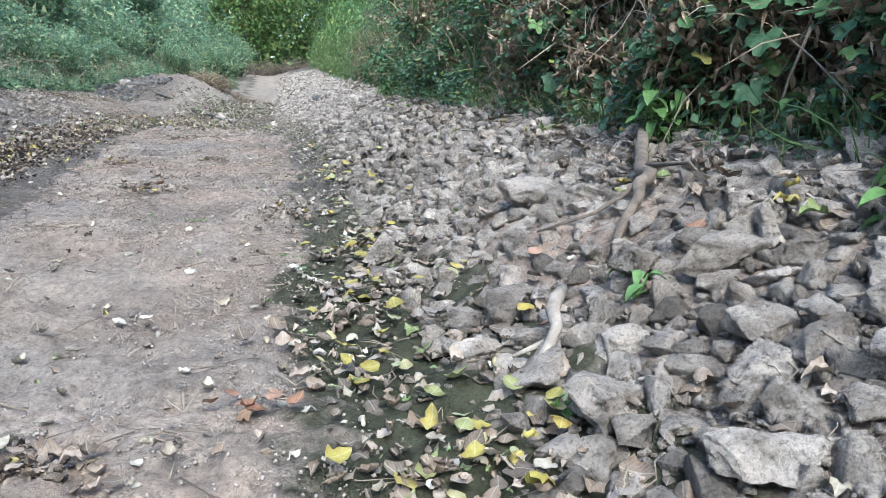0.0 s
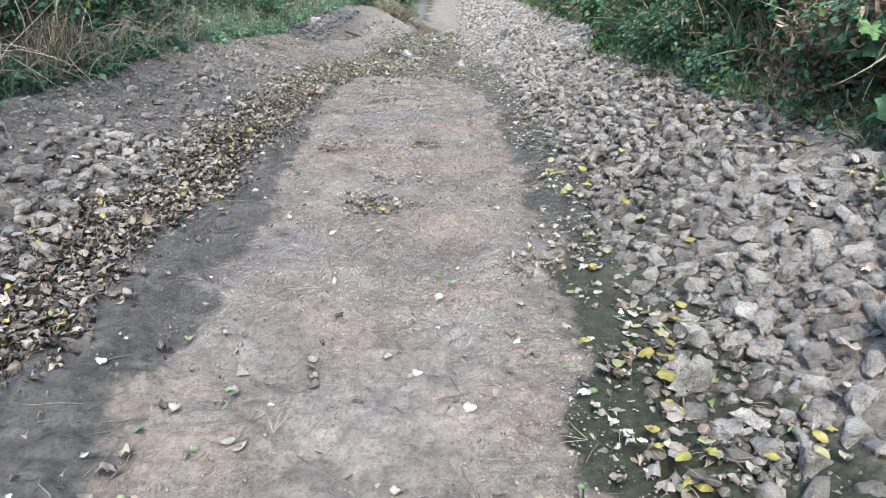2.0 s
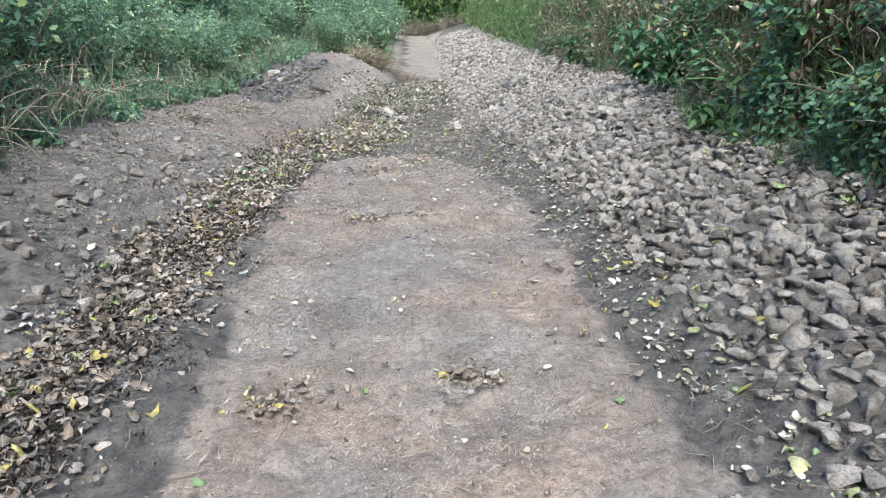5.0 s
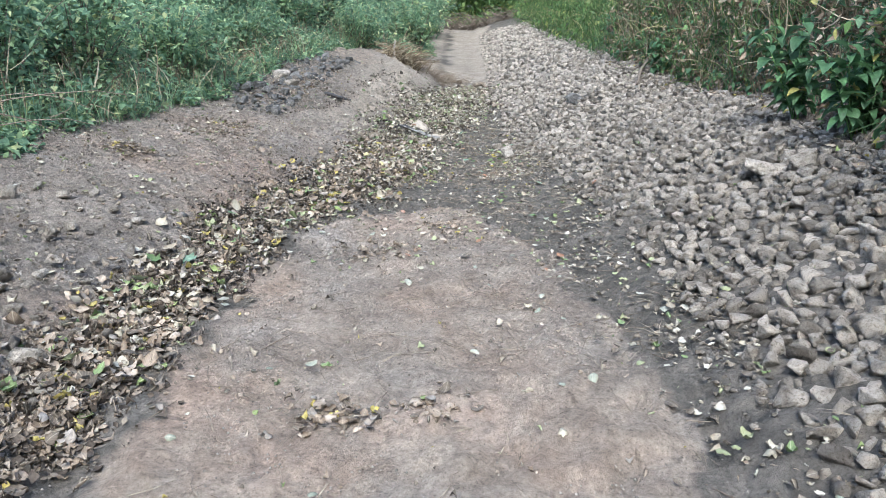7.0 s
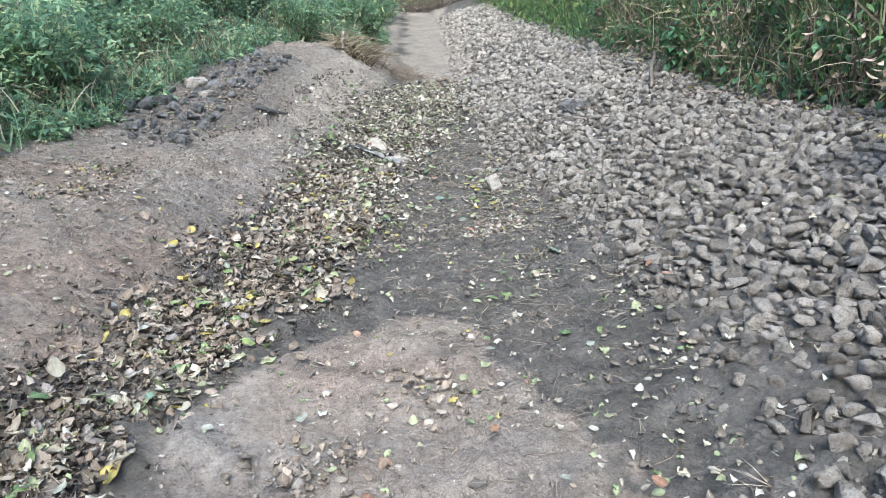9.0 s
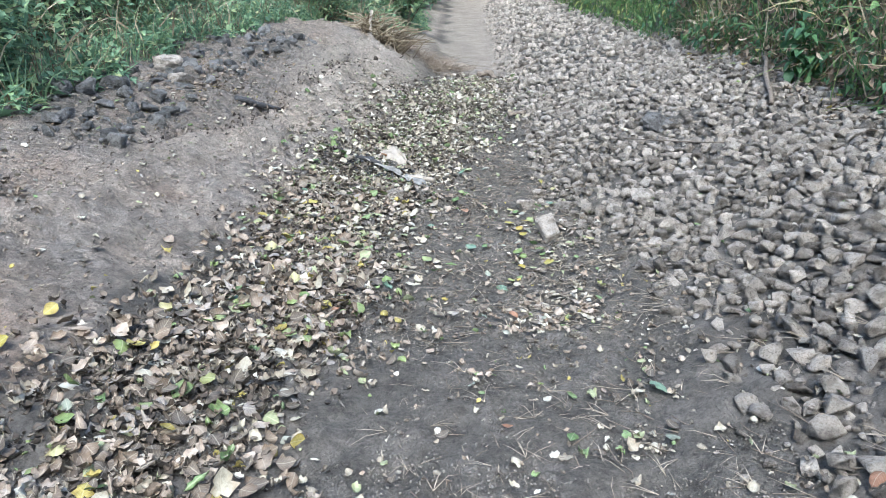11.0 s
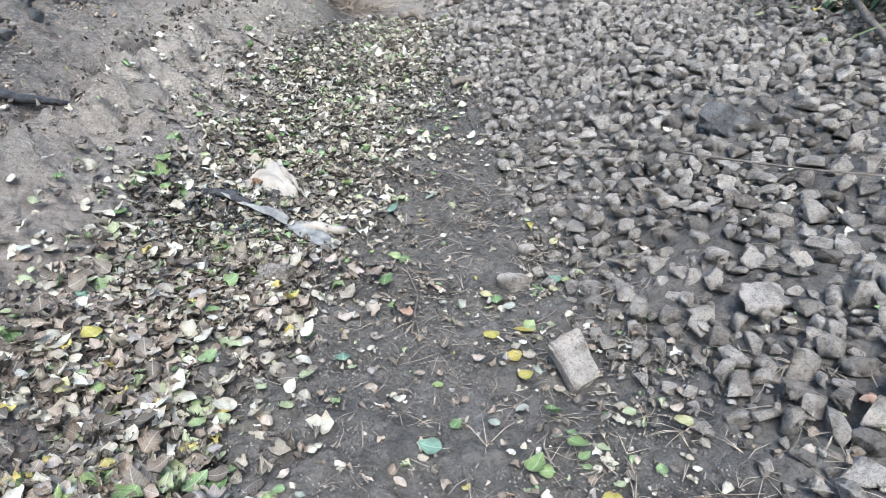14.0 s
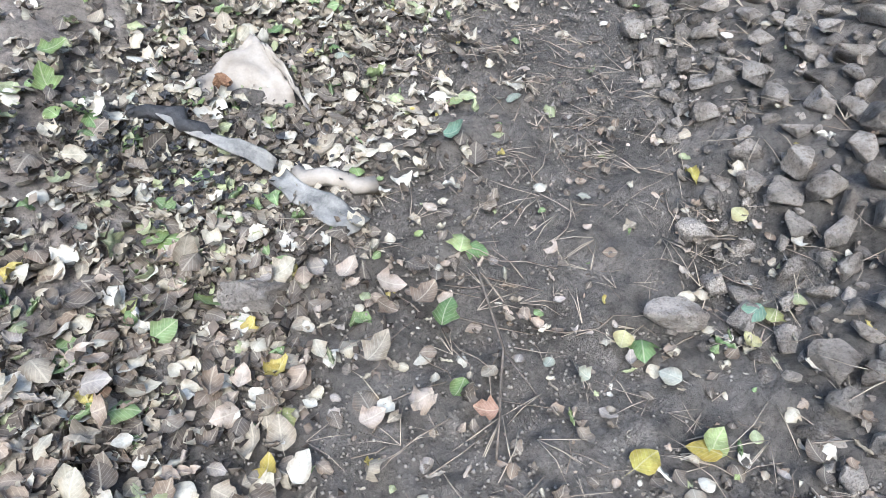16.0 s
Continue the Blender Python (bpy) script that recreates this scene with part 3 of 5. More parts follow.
def boulder(x, y, size, seed, label, mat=STONE_ONE, tilt=0.25, flat=0.6, sink=0.18, long=1.2, yaw=0.0, name="boulder"):
    """One larger stone with a broken, pitted skin."""
    v, f = stone_shape(seed, points=16, flat=flat, bevel=0)
    bm = bmesh.new()
    vs = [bm.verts.new(p) for p in v]
    for t in f:
        bm.faces.new([vs[k] for k in t])
    bmesh.ops.bevel(bm, geom=list(bm.edges), offset=0.03, segments=1, affect="EDGES", profile=0.6, clamp_overlap=True)
    bmesh.ops.remove_doubles(bm, verts=list(bm.verts), dist=0.004)
    bmesh.ops.triangulate(bm, faces=list(bm.faces))
    for least in (0.3, 0.16, 0.09):
        bmesh.ops.subdivide_edges(bm, edges=[e for e in bm.edges if e.calc_length() > least], cuts=1)
        bmesh.ops.triangulate(bm, faces=list(bm.faces))
    for p in bm.verts:
        p.co += p.co.normalized() * (0.06 * noise.fractal(p.co * 4 + Vector((seed, 0, 0)), 0.8, 2.0, 5) - 0.04 * max(0, noise.noise(p.co * 13 + Vector((0, seed, 0)))))
    me = bpy.data.meshes.new(name)
    bm.to_mesh(me)
    bm.free()
    me.materials.append(mat)
    ob = tagged(new(name, me), label, "stone")
    r = np.random.default_rng(seed)
    m = Matrix.Rotation(tilt, 4, Vector((r.normal(), r.normal(), 0)).normalized()) @ Matrix.Rotation(yaw, 4, "Z")
    ob.matrix_world = Matrix.Translation((x, y, float(height(x, y)) + size * sink)) @ m @ Matrix.Diagonal((size * long, size, size, 1))
    return ob


boulder(0.93, 2.02, 0.20, 301, "grey wedge of broken stone on damp earth", yaw=0.5, long=1.3)
boulder(1.02, 2.50, 0.21, 302, "rough pale stone half sunk in rubble", yaw=0.4, long=1.5, tilt=0.2)
boulder(1.10, 1.40, 0.22, 303, "large flat pale stone at the rubble's foot", flat=0.45, yaw=0.2, tilt=0.1)
boulder(2.14, 2.25, 0.25, 304, "pitted round stone under the brambles", flat=0.9, sink=0.02)
boulder(1.33, 1.72, 0.16, 305, "pale angular stone among the rubble", tilt=0.4)
boulder(1.45, 2.06, 0.20, 306, "long pale stone among the rubble", long=1.5, tilt=0.15, yaw=-0.3)
boulder(1.32, 2.22, 0.18, 307, "blunt pale stone among the rubble", tilt=0.3)
boulder(1.40, 3.25, 0.30, 308, "large pale stone sunk in the bank", flat=0.5, tilt=0.2)
boulder(1.42, 1.36, 0.21, 309, "smooth pale stone at the bank", flat=0.55)
boulder(0.90, 1.66, 0.12, 310, "small rounded stone on damp earth", flat=0.7)
boulder(0.98, 1.78, 0.20, 311, "crumbling pale stone lying on damp earth", long=1.4, yaw=0.6)
boulder(0.76, 3.44, 0.14, 312, "upright pointed stone at the rubble's edge", flat=1.2, sink=0.35)
boulder(2.24, 13.05, 0.42, 313, "wide pale slab lying in the rubble", flat=0.3, sink=0.12)
boulder(2.38, 12.85, 0.24, 314, "whitish stone lying on the rubble", flat=0.7, sink=0.3)
boulder(2.12, 19.2, 0.26, 315, "dark hollowed stone in the rubble", STONE_DARK, flat=0.8, sink=0.25)
boulder(-0.22, 18.80, 0.16, 316, "brown pitted stone among dead leaves", flat=0.7)
boulder(0.88, 18.66, 0.16, 317, "pitted pale stone on damp earth", flat=0.8, long=1.1)
boulder(1.62, 17.85, 0.20, 318, "broad grey stone in the rubble", flat=0.6)
boulder(-2.45, 5.5, 0.2, 319, "pale stone on the earth bank", sink=0.3)
boulder(-2.1, 5.12, 0.16, 320, "pale stone on the earth bank", sink=0.25)
boulder(-2.36, 6.7, 0.2, 321, "pale stone on the earth bank", sink=0.3)
boulder(-2.0, 6.03, 0.14, 322, "pale stone beside dead leaves", sink=0.25)
boulder(-2.72, 19.3, 0.26, 323, "dark stone at the foot of bushes", STONE_DARK, sink=0.2)
boulder(-3.05, 18.9, 0.28, 324, "dark stone at the foot of bushes", STONE_DARK, sink=0.2)
boulder(-2.3, 19.9, 0.28, 325, "grey stone at the foot of bushes", sink=0.25)
boulder(-2.55, 20.2, 0.3, 326, "grey stone at the foot of bushes", sink=0.25)

# the squared slab
bm = bmesh.new()
bmesh.ops.create_cube(bm, size=1.0)
for v in bm.verts:
    v.co = Vector((v.co.x * (0.135 + 0.03 * v.co.y), v.co.y * 0.21, v.co.z * 0.07)) + Vector((0.02 * v.co.y, 0.01 * v.co.x, 0))
bmesh.ops.bevel(bm, geom=list(bm.edges), offset=0.008, segments=2, affect="EDGES")
bmesh.ops.subdivide_edges(bm, edges=[e for e in bm.edges if e.calc_length() > 0.06], cuts=4, use_grid_fill=True)
for v in bm.verts:
    v.co += Vector((1, 1, 0.6)) * 0.007 * noise.fractal(v.co * 22, 0.8, 2.0, 4)
bmesh.ops.triangulate(bm, faces=list(bm.faces))
me = bpy.data.meshes.new("paving_slab")
bm.to_mesh(me)
bm.free()
me.materials.append(STONE)
slab = tagged(new("paving_slab", me), "squared pale stone slab leaning on rubble", "slab")
slab.matrix_world = pose(0.95, 17.95, float(height(0.95, 17.95)) + 0.08, 30, -14, 17)

# ---- fallen leaves ----
FALLEN = [leaf_shape(6, 0.42, 0.07, 0.27, stalk=0.5, seed=1, ragged=0.04), leaf_shape(6, 0.36, 0.47, 0.95, seed=2, ragged=0.09), leaf_shape(6, 0.30, 0.81, 1.57, seed=3, ragged=0.11), leaf_shape(6, 0.44, -0.23, -0.70, 0.18, seed=4, ragged=0.08), leaf_shape(6, 0.34, 0.34, 1.39, 0.12, 0.8, stalk=0.4, seed=5, ragged=0.09), leaf_shape(6, 0.42, 0.09, 0.35, 0.1, seed=6, ragged=0.06), leaf_shape(6, 0.22, 1.08, 0.70, seed=7, ragged=0.13), leaf_shape(6, 0.25, -0.61, -1.22, seed=8, ragged=0.11), leaf_shape(6, 0.38, 0.61, -1.04, 0.2, seed=9, ragged=0.09)]
WHOLE = [0, 3, 5]


def dry_leaf(seed, width=0.4, roll=1.2, crumple=0.06, bend=0.5, rows=7, cols=5):
    """A withered leaf one unit long: its edges roll in, its length bends and its blade is crumpled and torn."""
    r = np.random.default_rng(seed)
    V, F = [], []
    for i in range(rows + 1):
        s = i / rows
        w = width * math.sin(math.pi * min(0.985, 0.04 + 0.96 * s ** 0.8)) ** 0.7 * (1 + 0.12 * math.cos(s * 15 + seed))
        turn = roll * (0.6 + 0.8 * r.random())
        for k in range(cols):
            c = 2 * k / (cols - 1) - 1
            a = c * turn
            x = w * math.sin(a) / max(turn, 0.2)
            z = w * (1 - math.cos(a)) / max(turn, 0.2) * (0.8 + 0.4 * r.random()) + bend * (s - 0.45) ** 2
            torn = 0.13 * (abs(c) == 1)
            V.append((x * (1 - torn * r.random()), s * (1 - 0.12 * abs(bend)) + r.normal(0, 0.02 + 0.1 * torn), z + r.normal(0, crumple)))
    for i in range(rows):
        for k in range(cols - 1):
            a = i * cols + k
            F += [(a, a + 1, a + cols + 1), (a, a + cols + 1, a + cols)]
    return np.array(V, float), np.array(F, int)


for slot, values in ((1, (0.42, 1.0, 0.05, 0.7)), (2, (0.4, 2.2, 0.06, 0.9)), (4, (0.45, 0.8, 0.075, -0.6)), (6, (0.36, 2.9, 0.05, 0.5)), (7, (0.4, 1.7, 0.07, -1.1)), (8, (0.44, 1.3, 0.08, 1.3))):
    FALLEN[slot] = dry_leaf(900 + slot, *values)


def fall(x, y, size, seed, lift=0.008, tilt=0.35, whole=0.0):
    r = np.random.default_rng(seed)
    n = len(x)
    which = np.where(r.random(n) < whole, np.array(WHOLE)[r.integers(0, 3, n)], r.integers(0, len(FALLEN), n))
    R = turns(r.uniform(0, 6.283, n), np.abs(r.normal(0, tilt, n)), r.uniform(0, 6.283, n))
    flip = r.random(n) < 0.4
    R[flip] = R[flip] @ np.diag([-1.0, 1.0, -1.0])
    P = np.stack([x, y, height(x, y) + lift + 0.03 * r.random(n) ** 2], -1)
    size = np.where(np.hypot((x + 0.3) / 0.2, (y - 19.68) / 0.12) < 1, 0.012, size)
    return which, R, size, P


def drift(name, label, x, y, size, seed, mat, lift=0.008, tilt=0.35, whole=0.0, shapes=None):
    """A sheet of fallen leaves as one mesh."""
    which, R, S, P = fall(x, y, size, seed, lift, tilt, whole)
    use = shapes or FALLEN
    which = which % len(use)
    ob = triangles(name, *spread(use, which, R, S, P), mat, smooth=True)
    return tagged(with_blades(ob, use, which), label, "dead leaves", kind="stuff")


def bands(count, y0, y1, a, b, seed):
    r = np.random.default_rng(seed)
    y = r.uniform(y0, y1, count)
    u = np.clip(r.normal(0.5, 0.25, count), -0.4, 1.45) + 0.12 * waves(y, y * 0.0, seed, 1.3, 8)
    return a(y) + (b(y) - a(y)) * u, y


litter_out = line((-2, -2.3), (4.5, -2.1), (9.4, -2.05), (11.8, -1.8), (14, -1.72), (15, -1.6), (16.3, -1.28), (17, -1.17), (18.5, -1.1), (20, -0.95), (22, -0.6), (24, 0.1), (27, 0.6))
litter_in = line((-2, -1.7), (3.7, -1.6), (6, -1.48), (10, -1.4), (12.8, -1.22), (13.9, -0.85), (15, -0.5), (16.7, -0.15), (18.4, -0.1), (20.2, 0.5), (22, 1.2), (27, 1.7))
x1, y1 = bands(4600, 2.0, 11.5, litter_out, litter_in, 21)
drift("leaf_litter", "drift of dry brown leaves along the track", x1, y1, rng.uniform(0.03, 0.08, len(x1)), 22, LITTER_BROWN, tilt=0.5)
x2, y2 = bands(13500, 10.5, 26.0, litter_out, litter_in, 23)
some = np.random.default_rng(230).random(len(x2)) < 0.3 + 0.5 * smooth(15.8, 17.6, y2)
some &= (x2 > -0.85) | (y2 < 15.6) | (y2 > 17.7) | (np.random.default_rng(233).random(len(x2)) < 0.4)
x2, y2 = x2[some], y2[some]
xd, yd = bands(2600, 10.0, 17.5, litter_out, litter_in, 231)
drift("leaf_litter", "crumpled brown leaves heaped beside the strip", xd, yd, rng.uniform(0.035, 0.085, len(xd)), 232, LITTER_BROWN, tilt=0.6)
drift("leaf_litter", "thick drift of pale curled dead leaves", x2, y2, rng.uniform(0.035, 0.098, len(x2)), 24, LITTER_PALE, tilt=0.48, whole=0.25)
x9, y9 = bands(4200, 18.4, 25.5, lambda y: litter_out(y) - 0.15, lambda y: litter_in(y) + 0.1, 40)
drift("leaf_litter", "dead leaves gathered in the channel", x9, y9, rng.uniform(0.03, 0.08, len(x9)), 42, LITTER_PALE, tilt=0.5)
xc, yc = bands(1000, 13.8, 18.9, litter_out, litter_in, 45)
drift("leaf_litter", "warm brown leaves lying on the pale drift", xc, yc, rng.uniform(0.045, 0.09, len(xc)), 46, LITTER_BROWN, 0.03, 0.5)
scrap = [leaf_shape(2, 0.4, 0.6, 1.0, seed=90, ragged=0.3), leaf_shape(2, 0.25, 1.0, -0.8, seed=91, ragged=0.3)]
xa, ya = bands(21000, 3.0, 24, litter_out, litter_in, 43)
xb, yb = np.concatenate([rng.uniform(-2.4, 1.4, 3000), rng.uniform(-3.6, -1.5, 5500)]), np.concatenate([rng.uniform(1.2, 22, 3000), rng.uniform(3, 23.5, 5500)])
yg = rng.uniform(18.2, 23.0, 500)
xa, ya = np.concatenate([xa, rut_line(yg) + rng.normal(0, 0.06, 500)]), np.concatenate([ya, yg])
drift("leaf_scraps", "brown crumbs of dead leaves strewn about", xb, yb, rng.uniform(0.01, 0.032, len(xb)), 441, LITTER_BROWN, 0.002, 0.3, shapes=scrap)
drift("leaf_scraps", "broken brown scraps of dead leaves", xa, ya, rng.uniform(0.012, 0.045, len(xa)), 44, LITTER_DARK, 0.003, 0.6, shapes=scrap)
x3, y3 = rng.uniform(-1.3, 1.3, 1500), rng.uniform(12.5, 24, 1500)
x4, y4 = bands(1300, 1.2, 14, strip_right, lambda y: stone_foot(y) + 0.15, 25)
x5, y5 = np.concatenate([rng.uniform(-3.3, 2.2, 2000), rng.uniform(-3.4, -1.7, 1500)]), np.concatenate([rng.uniform(1.0, 24, 2000), rng.uniform(3, 21, 1500)])
x6, y6 = bands(1500, 1.2, 22, lambda y: hedge_foot(y) - 0.4, lambda y: hedge_foot(y) + 0.2, 26)
x7, y7 = rng.uniform(-1.6, 0.6, 170), rng.uniform(1.2, 4.0, 170)
xm, ym = rng.uniform(-0.2, 1.5, 900), rng.uniform(15.5, 20.6, 900)
drift("scattered_leaves", "small withered leaves on damp earth", xm, ym, rng.uniform(0.018, 0.055, 900), 281, LITTER_BROWN, tilt=0.35)
x8, y8 = bands(420, 15.0, 18.6, lambda y: 0.55 + 0 * y, lambda y: 1.15 + 0 * y, 27)
xr, yr = rng.uniform(1.0, 2.6, 1500), rng.uniform(5, 21, 1500)
loose = [np.concatenate(v) for v in ((x3, x4, x5, x7, x8, xr), (y3, y4, y5, y7, y8, yr))]
drift("scattered_leaves", "single dry leaves scattered over the earth", *loose, rng.uniform(0.012, 0.06, len(loose[0])), 28, LITTER_PALE, tilt=0.22)
drift("scattered_leaves", "brown leaves caught along the foot of the hedge", x6, y6, rng.uniform(0.04, 0.085, len(x6)), 29, LITTER_BROWN, 0.03, 0.25)
heaps = [(-0.91, 7.64, 0.16), (-0.08, 7.74, 0.13), (-0.48, 5.78, 0.2), (-0.33, 6.42, 0.17), (-0.56, 10.57, 0.18), (-0.16, 10.59, 0.13), (-0.07, 13.51, 0.22), (-0.56, 12.82, 0.22), (0.03, 13.4, 0.22), (-0.51, 12.94, 0.2), (0.39, 4.63, 0.14), (-0.43, 5.71, 0.2), (-0.22, 1.85, 0.12), (0.55, 1.7, 0.2), (0.62, 16.2, 0.3), (0.8, 16.4, 0.2), (-2.45, 15.9, 0.35), (-2.5, 16.6, 0.25), (-2.7, 14.2, 0.2), (-2.1, 19.95, 0.3), (-2.3, 20.6, 0.28), (-1.75, 21.6, 0.22)]
hx = np.concatenate([rng.normal(a, s * 0.6, 55 if a > -2 else 190) for a, b, s in heaps])
hy = np.concatenate([rng.normal(b, s * 0.5, 55 if a > -2 else 190) for a, b, s in heaps])
drift("leaf_heaps", "little heaps of dead leaves in the hollows", hx, hy, rng.uniform(0.025, 0.062, len(hx)), 30, LITTER_BROWN, tilt=0.28)


def single_leaves(name, label, mat, x, y, size, seed):
    which, R, S, P = fall(x, y, size, seed, 0.03, 0.3, 0.85)
    shared = {}
    for i in range(len(x)):
        k = int(which[i])
        if k not in shared:
            ob = with_blades(triangles(name, *FALLEN[k], mat, smooth=True), FALLEN[k:k + 1], np.zeros(1, int))
            shared[k] = ob.data
        else:
            ob = new(name, shared[k])
        tagged(ob, label, "leaf", group=label)
        ob.matrix_world = Matrix.Translation(P[i]) @ Matrix(R[i].tolist()).to_4x4() @ Matrix.Scale(float(S[i]), 4)


ax, ay = bands(46, 1.6, 4.2, lambda y: strip_right(y) + 0.05, lambda y: stone_foot(y) + 0.25, 235)
single_leaves("fallen_leaf", "yellow leaf fallen at the rubble's edge", LEAF_YELLOW, ax, ay, rng.uniform(0.035, 0.065, 46), 236)
ax, ay = bands(420, 1.3, 4.2, lambda y: strip_right(y) - 0.05, lambda y: stone_foot(y) + 0.5, 237)
drift("leaf_litter", "curled brown leaves along the rubble's edge", ax, ay, rng.uniform(0.03, 0.075, len(ax)), 238, LITTER_BROWN, tilt=0.4)
ax, ay = bands(48, 1.3, 9, strip_right, lambda y: stone_foot(y) + 0.3, 31)
single_leaves("fallen_leaf", "fallen yellow poplar leaf on damp earth", LEAF_YELLOW, ax, ay, rng.uniform(0.05, 0.085, 48), 32)
ax, ay = rng.uniform(1.0, 2.0, 12), rng.uniform(1.3, 9, 12)
single_leaves("fallen_leaf", "yellow leaf caught between stones", LEAF_YELLOW, ax, ay, rng.uniform(0.05, 0.085, 12), 33)
ax, ay = bands(60, 12, 20, litter_out, litter_in, 34)
single_leaves("fallen_leaf", "fresh green leaf on dead leaves", LEAF_GREEN, ax, ay, rng.uniform(0.06, 0.1, 60), 35)
ax, ay = bands(22, 14.5, 18.9, litter_out, litter_in, 47)
single_leaves("fallen_leaf", "yellowed leaf on dead leaves", LEAF_YELLOW, ax, ay, rng.uniform(0.06, 0.095, 22), 48)
ax, ay = rng.uniform(0.55, 1.2, 14), rng.uniform(16.5, 19.4, 14)
single_leaves("fallen_leaf", "yellowed leaf on damp earth", LEAF_YELLOW, ax, ay, rng.uniform(0.05, 0.085, 14), 49)
ax, ay = rng.uniform(-0.1, 1.3, 30), rng.uniform(14, 20, 30)
single_leaves("fallen_leaf", "green leaf lying on damp earth", LEAF_GREEN, ax, ay, rng.uniform(0.05, 0.09, 30), 36)
ax, ay = rng.uniform(-1.4, 1.1, 70), rng.uniform(9, 20.5, 70)
single_leaves("fallen_leaf", "silvery poplar leaf lying face down", LEAF_SILVER, ax, ay, rng.uniform(0.035, 0.065, 70), 37)
ax, ay = rng.uniform(-0.6, 1.9, 26), rng.uniform(1.4, 19, 26)
single_leaves("fallen_leaf", "rusty curled leaf on the ground", LEAF_RUST, ax, ay, rng.uniform(0.04, 0.075, 26), 38)

# ---- crumbs of earth ----
clod = [(np.array([(0.5, 0, 0), (-0.5, 0.1, 0), (0, 0.45, 0.05), (0.1, -0.5, 0), (0, 0, 0.45), (0.1, 0, -0.3)]), np.array([(0, 2, 4), (2, 1, 4), (1, 3, 4), (3, 0, 4), (2, 0, 5), (1, 2, 5), (3, 1, 5), (0, 3, 5)]))]
EARTH = plain("dark_earth_crumbs", (0.1, 0.088, 0.076), (0.27, 0.24, 0.21), 7.0, 0.95, 0.004)
PALE_EARTH = plain("pale_earth_crumbs", (0.2, 0.172, 0.15), (0.38, 0.33, 0.29), 7.0, 0.95, 0.004)
for name, label, mat, x, y in (("earth_crumbs", "loose crumbs of dark damp earth", EARTH, np.concatenate([rng.uniform(-0.6, 1.3, 30000), rng.uniform(-2.2, 1.2, 6000)]), np.concatenate([rng.uniform(14, 20.5, 30000), rng.uniform(1, 14, 6000)])), ("earth_crumbs", "loose crumbs of pale dry earth", PALE_EARTH, np.concatenate([rng.uniform(-1.1, 0.5, 14000), rng.uniform(-2.8, -1.4, 4000)]), np.concatenate([1.2 + 12.5 * rng.random(14000) ** 1.3, rng.uniform(8, 21, 4000)]))):
    n = len(x)
    S = 0.003 + 0.013 * rng.random(n) ** 1.6
    tagged(triangles(name, *spread(clod, np.zeros(n, int), turns(rng.uniform(0, 6.283, n), rng.normal(0, 0.4, n), rng.uniform(0, 6.283, n)), S, np.stack([x, y, height(x, y) + 0.1 * S], -1)), mat), label, "earth", kind="stuff")

ax, ay = rng.normal(0.17, 0.05, 9), rng.normal(2.08, 0.04, 9)
single_leaves("fallen_leaf", "rusty curled leaf in a small heap", LEAF_RUST, ax, ay, rng.uniform(0.035, 0.055, 9), 39)

# ---- sticks, straws and litter ----
straws = [tube([(0, -0.5, 0), (0.03, 0, 0.02), (0.0, 0.5, 0.0)], [0.012, 0.011, 0.006], 3, 1), tube([(0, -0.5, 0), (0.12, -0.1, 0.01), (0.1, 0.25, 0.03), (0.25, 0.5, 0)], [0.012, 0.012, 0.01, 0.005], 3, 2)]
sx = np.concatenate([rng.uniform(-1.4, 2.0, 900), rng.uniform(0.0, 1.5, 900), rng.uniform(-2.5, -0.8, 350)])
sy = np.concatenate([rng.uniform(1.2, 12, 900), rng.uniform(11, 20.5, 900), rng.uniform(3, 22, 350)])
ns = len(sx)
sp = np.stack([sx, sy, height(sx, sy) + 0.012], -1)
tagged(triangles("straw", *spread(straws, rng.integers(0, 2, ns), turns(rng.uniform(0, 6.283, ns), np.abs(rng.normal(0, 0.1, ns)), rng.uniform(0, 6.283, ns)), rng.uniform(0.06, 0.22, ns), sp), TWIG), "dry pine needles and straws strewn about", "straw", kind="stuff")

NEEDLE = plain("bleached_pine_needles", (0.26, 0.21, 0.16), (0.50, 0.43, 0.34), 30.0, 0.8, 0.002)


def needle_spray(seed, count):
    """Pine needles that spread from one sheath, lying almost flat."""
    r = np.random.default_rng(seed)
    out = []
    for k in range(count):
        a = r.normal(0, 0.28)
        d, side = Vector((math.sin(a), math.cos(a), 0)), r.normal(0, 0.12)
        out.append(tube([(0, 0, 0.01), d * 0.5 + Vector((side, 0, 0.03 + 0.03 * k)), d * r.uniform(0.8, 1.0) + Vector((2.2 * side, 0, 0.01))], [0.011, 0.010, 0.004], 3, seed + k))
    return joined(out)


sprays = [needle_spray(910 + k, 1 + k) for k in range(4)]
nx = np.concatenate([rng.uniform(-0.2, 1.6, 520), rng.uniform(-1.2, 2.2, 360), rng.normal(1.15, 0.35, 340)])
ny = np.concatenate([rng.uniform(14, 20.6, 520), rng.uniform(1.2, 16, 360), rng.uniform(16, 20, 340)])
nn = len(nx)
tagged(triangles("pine_needles", *spread(sprays, rng.integers(0, 4, nn), turns(rng.uniform(0, 6.283, nn), np.abs(rng.normal(0, 0.12, nn)), rng.uniform(0, 6.283, nn)), rng.uniform(0.06, 0.17, nn), np.stack([nx, ny, height(nx, ny) + 0.014], -1)), NEEDLE), "bleached pine needles in sprays on the earth", "pine needles", kind="stuff")


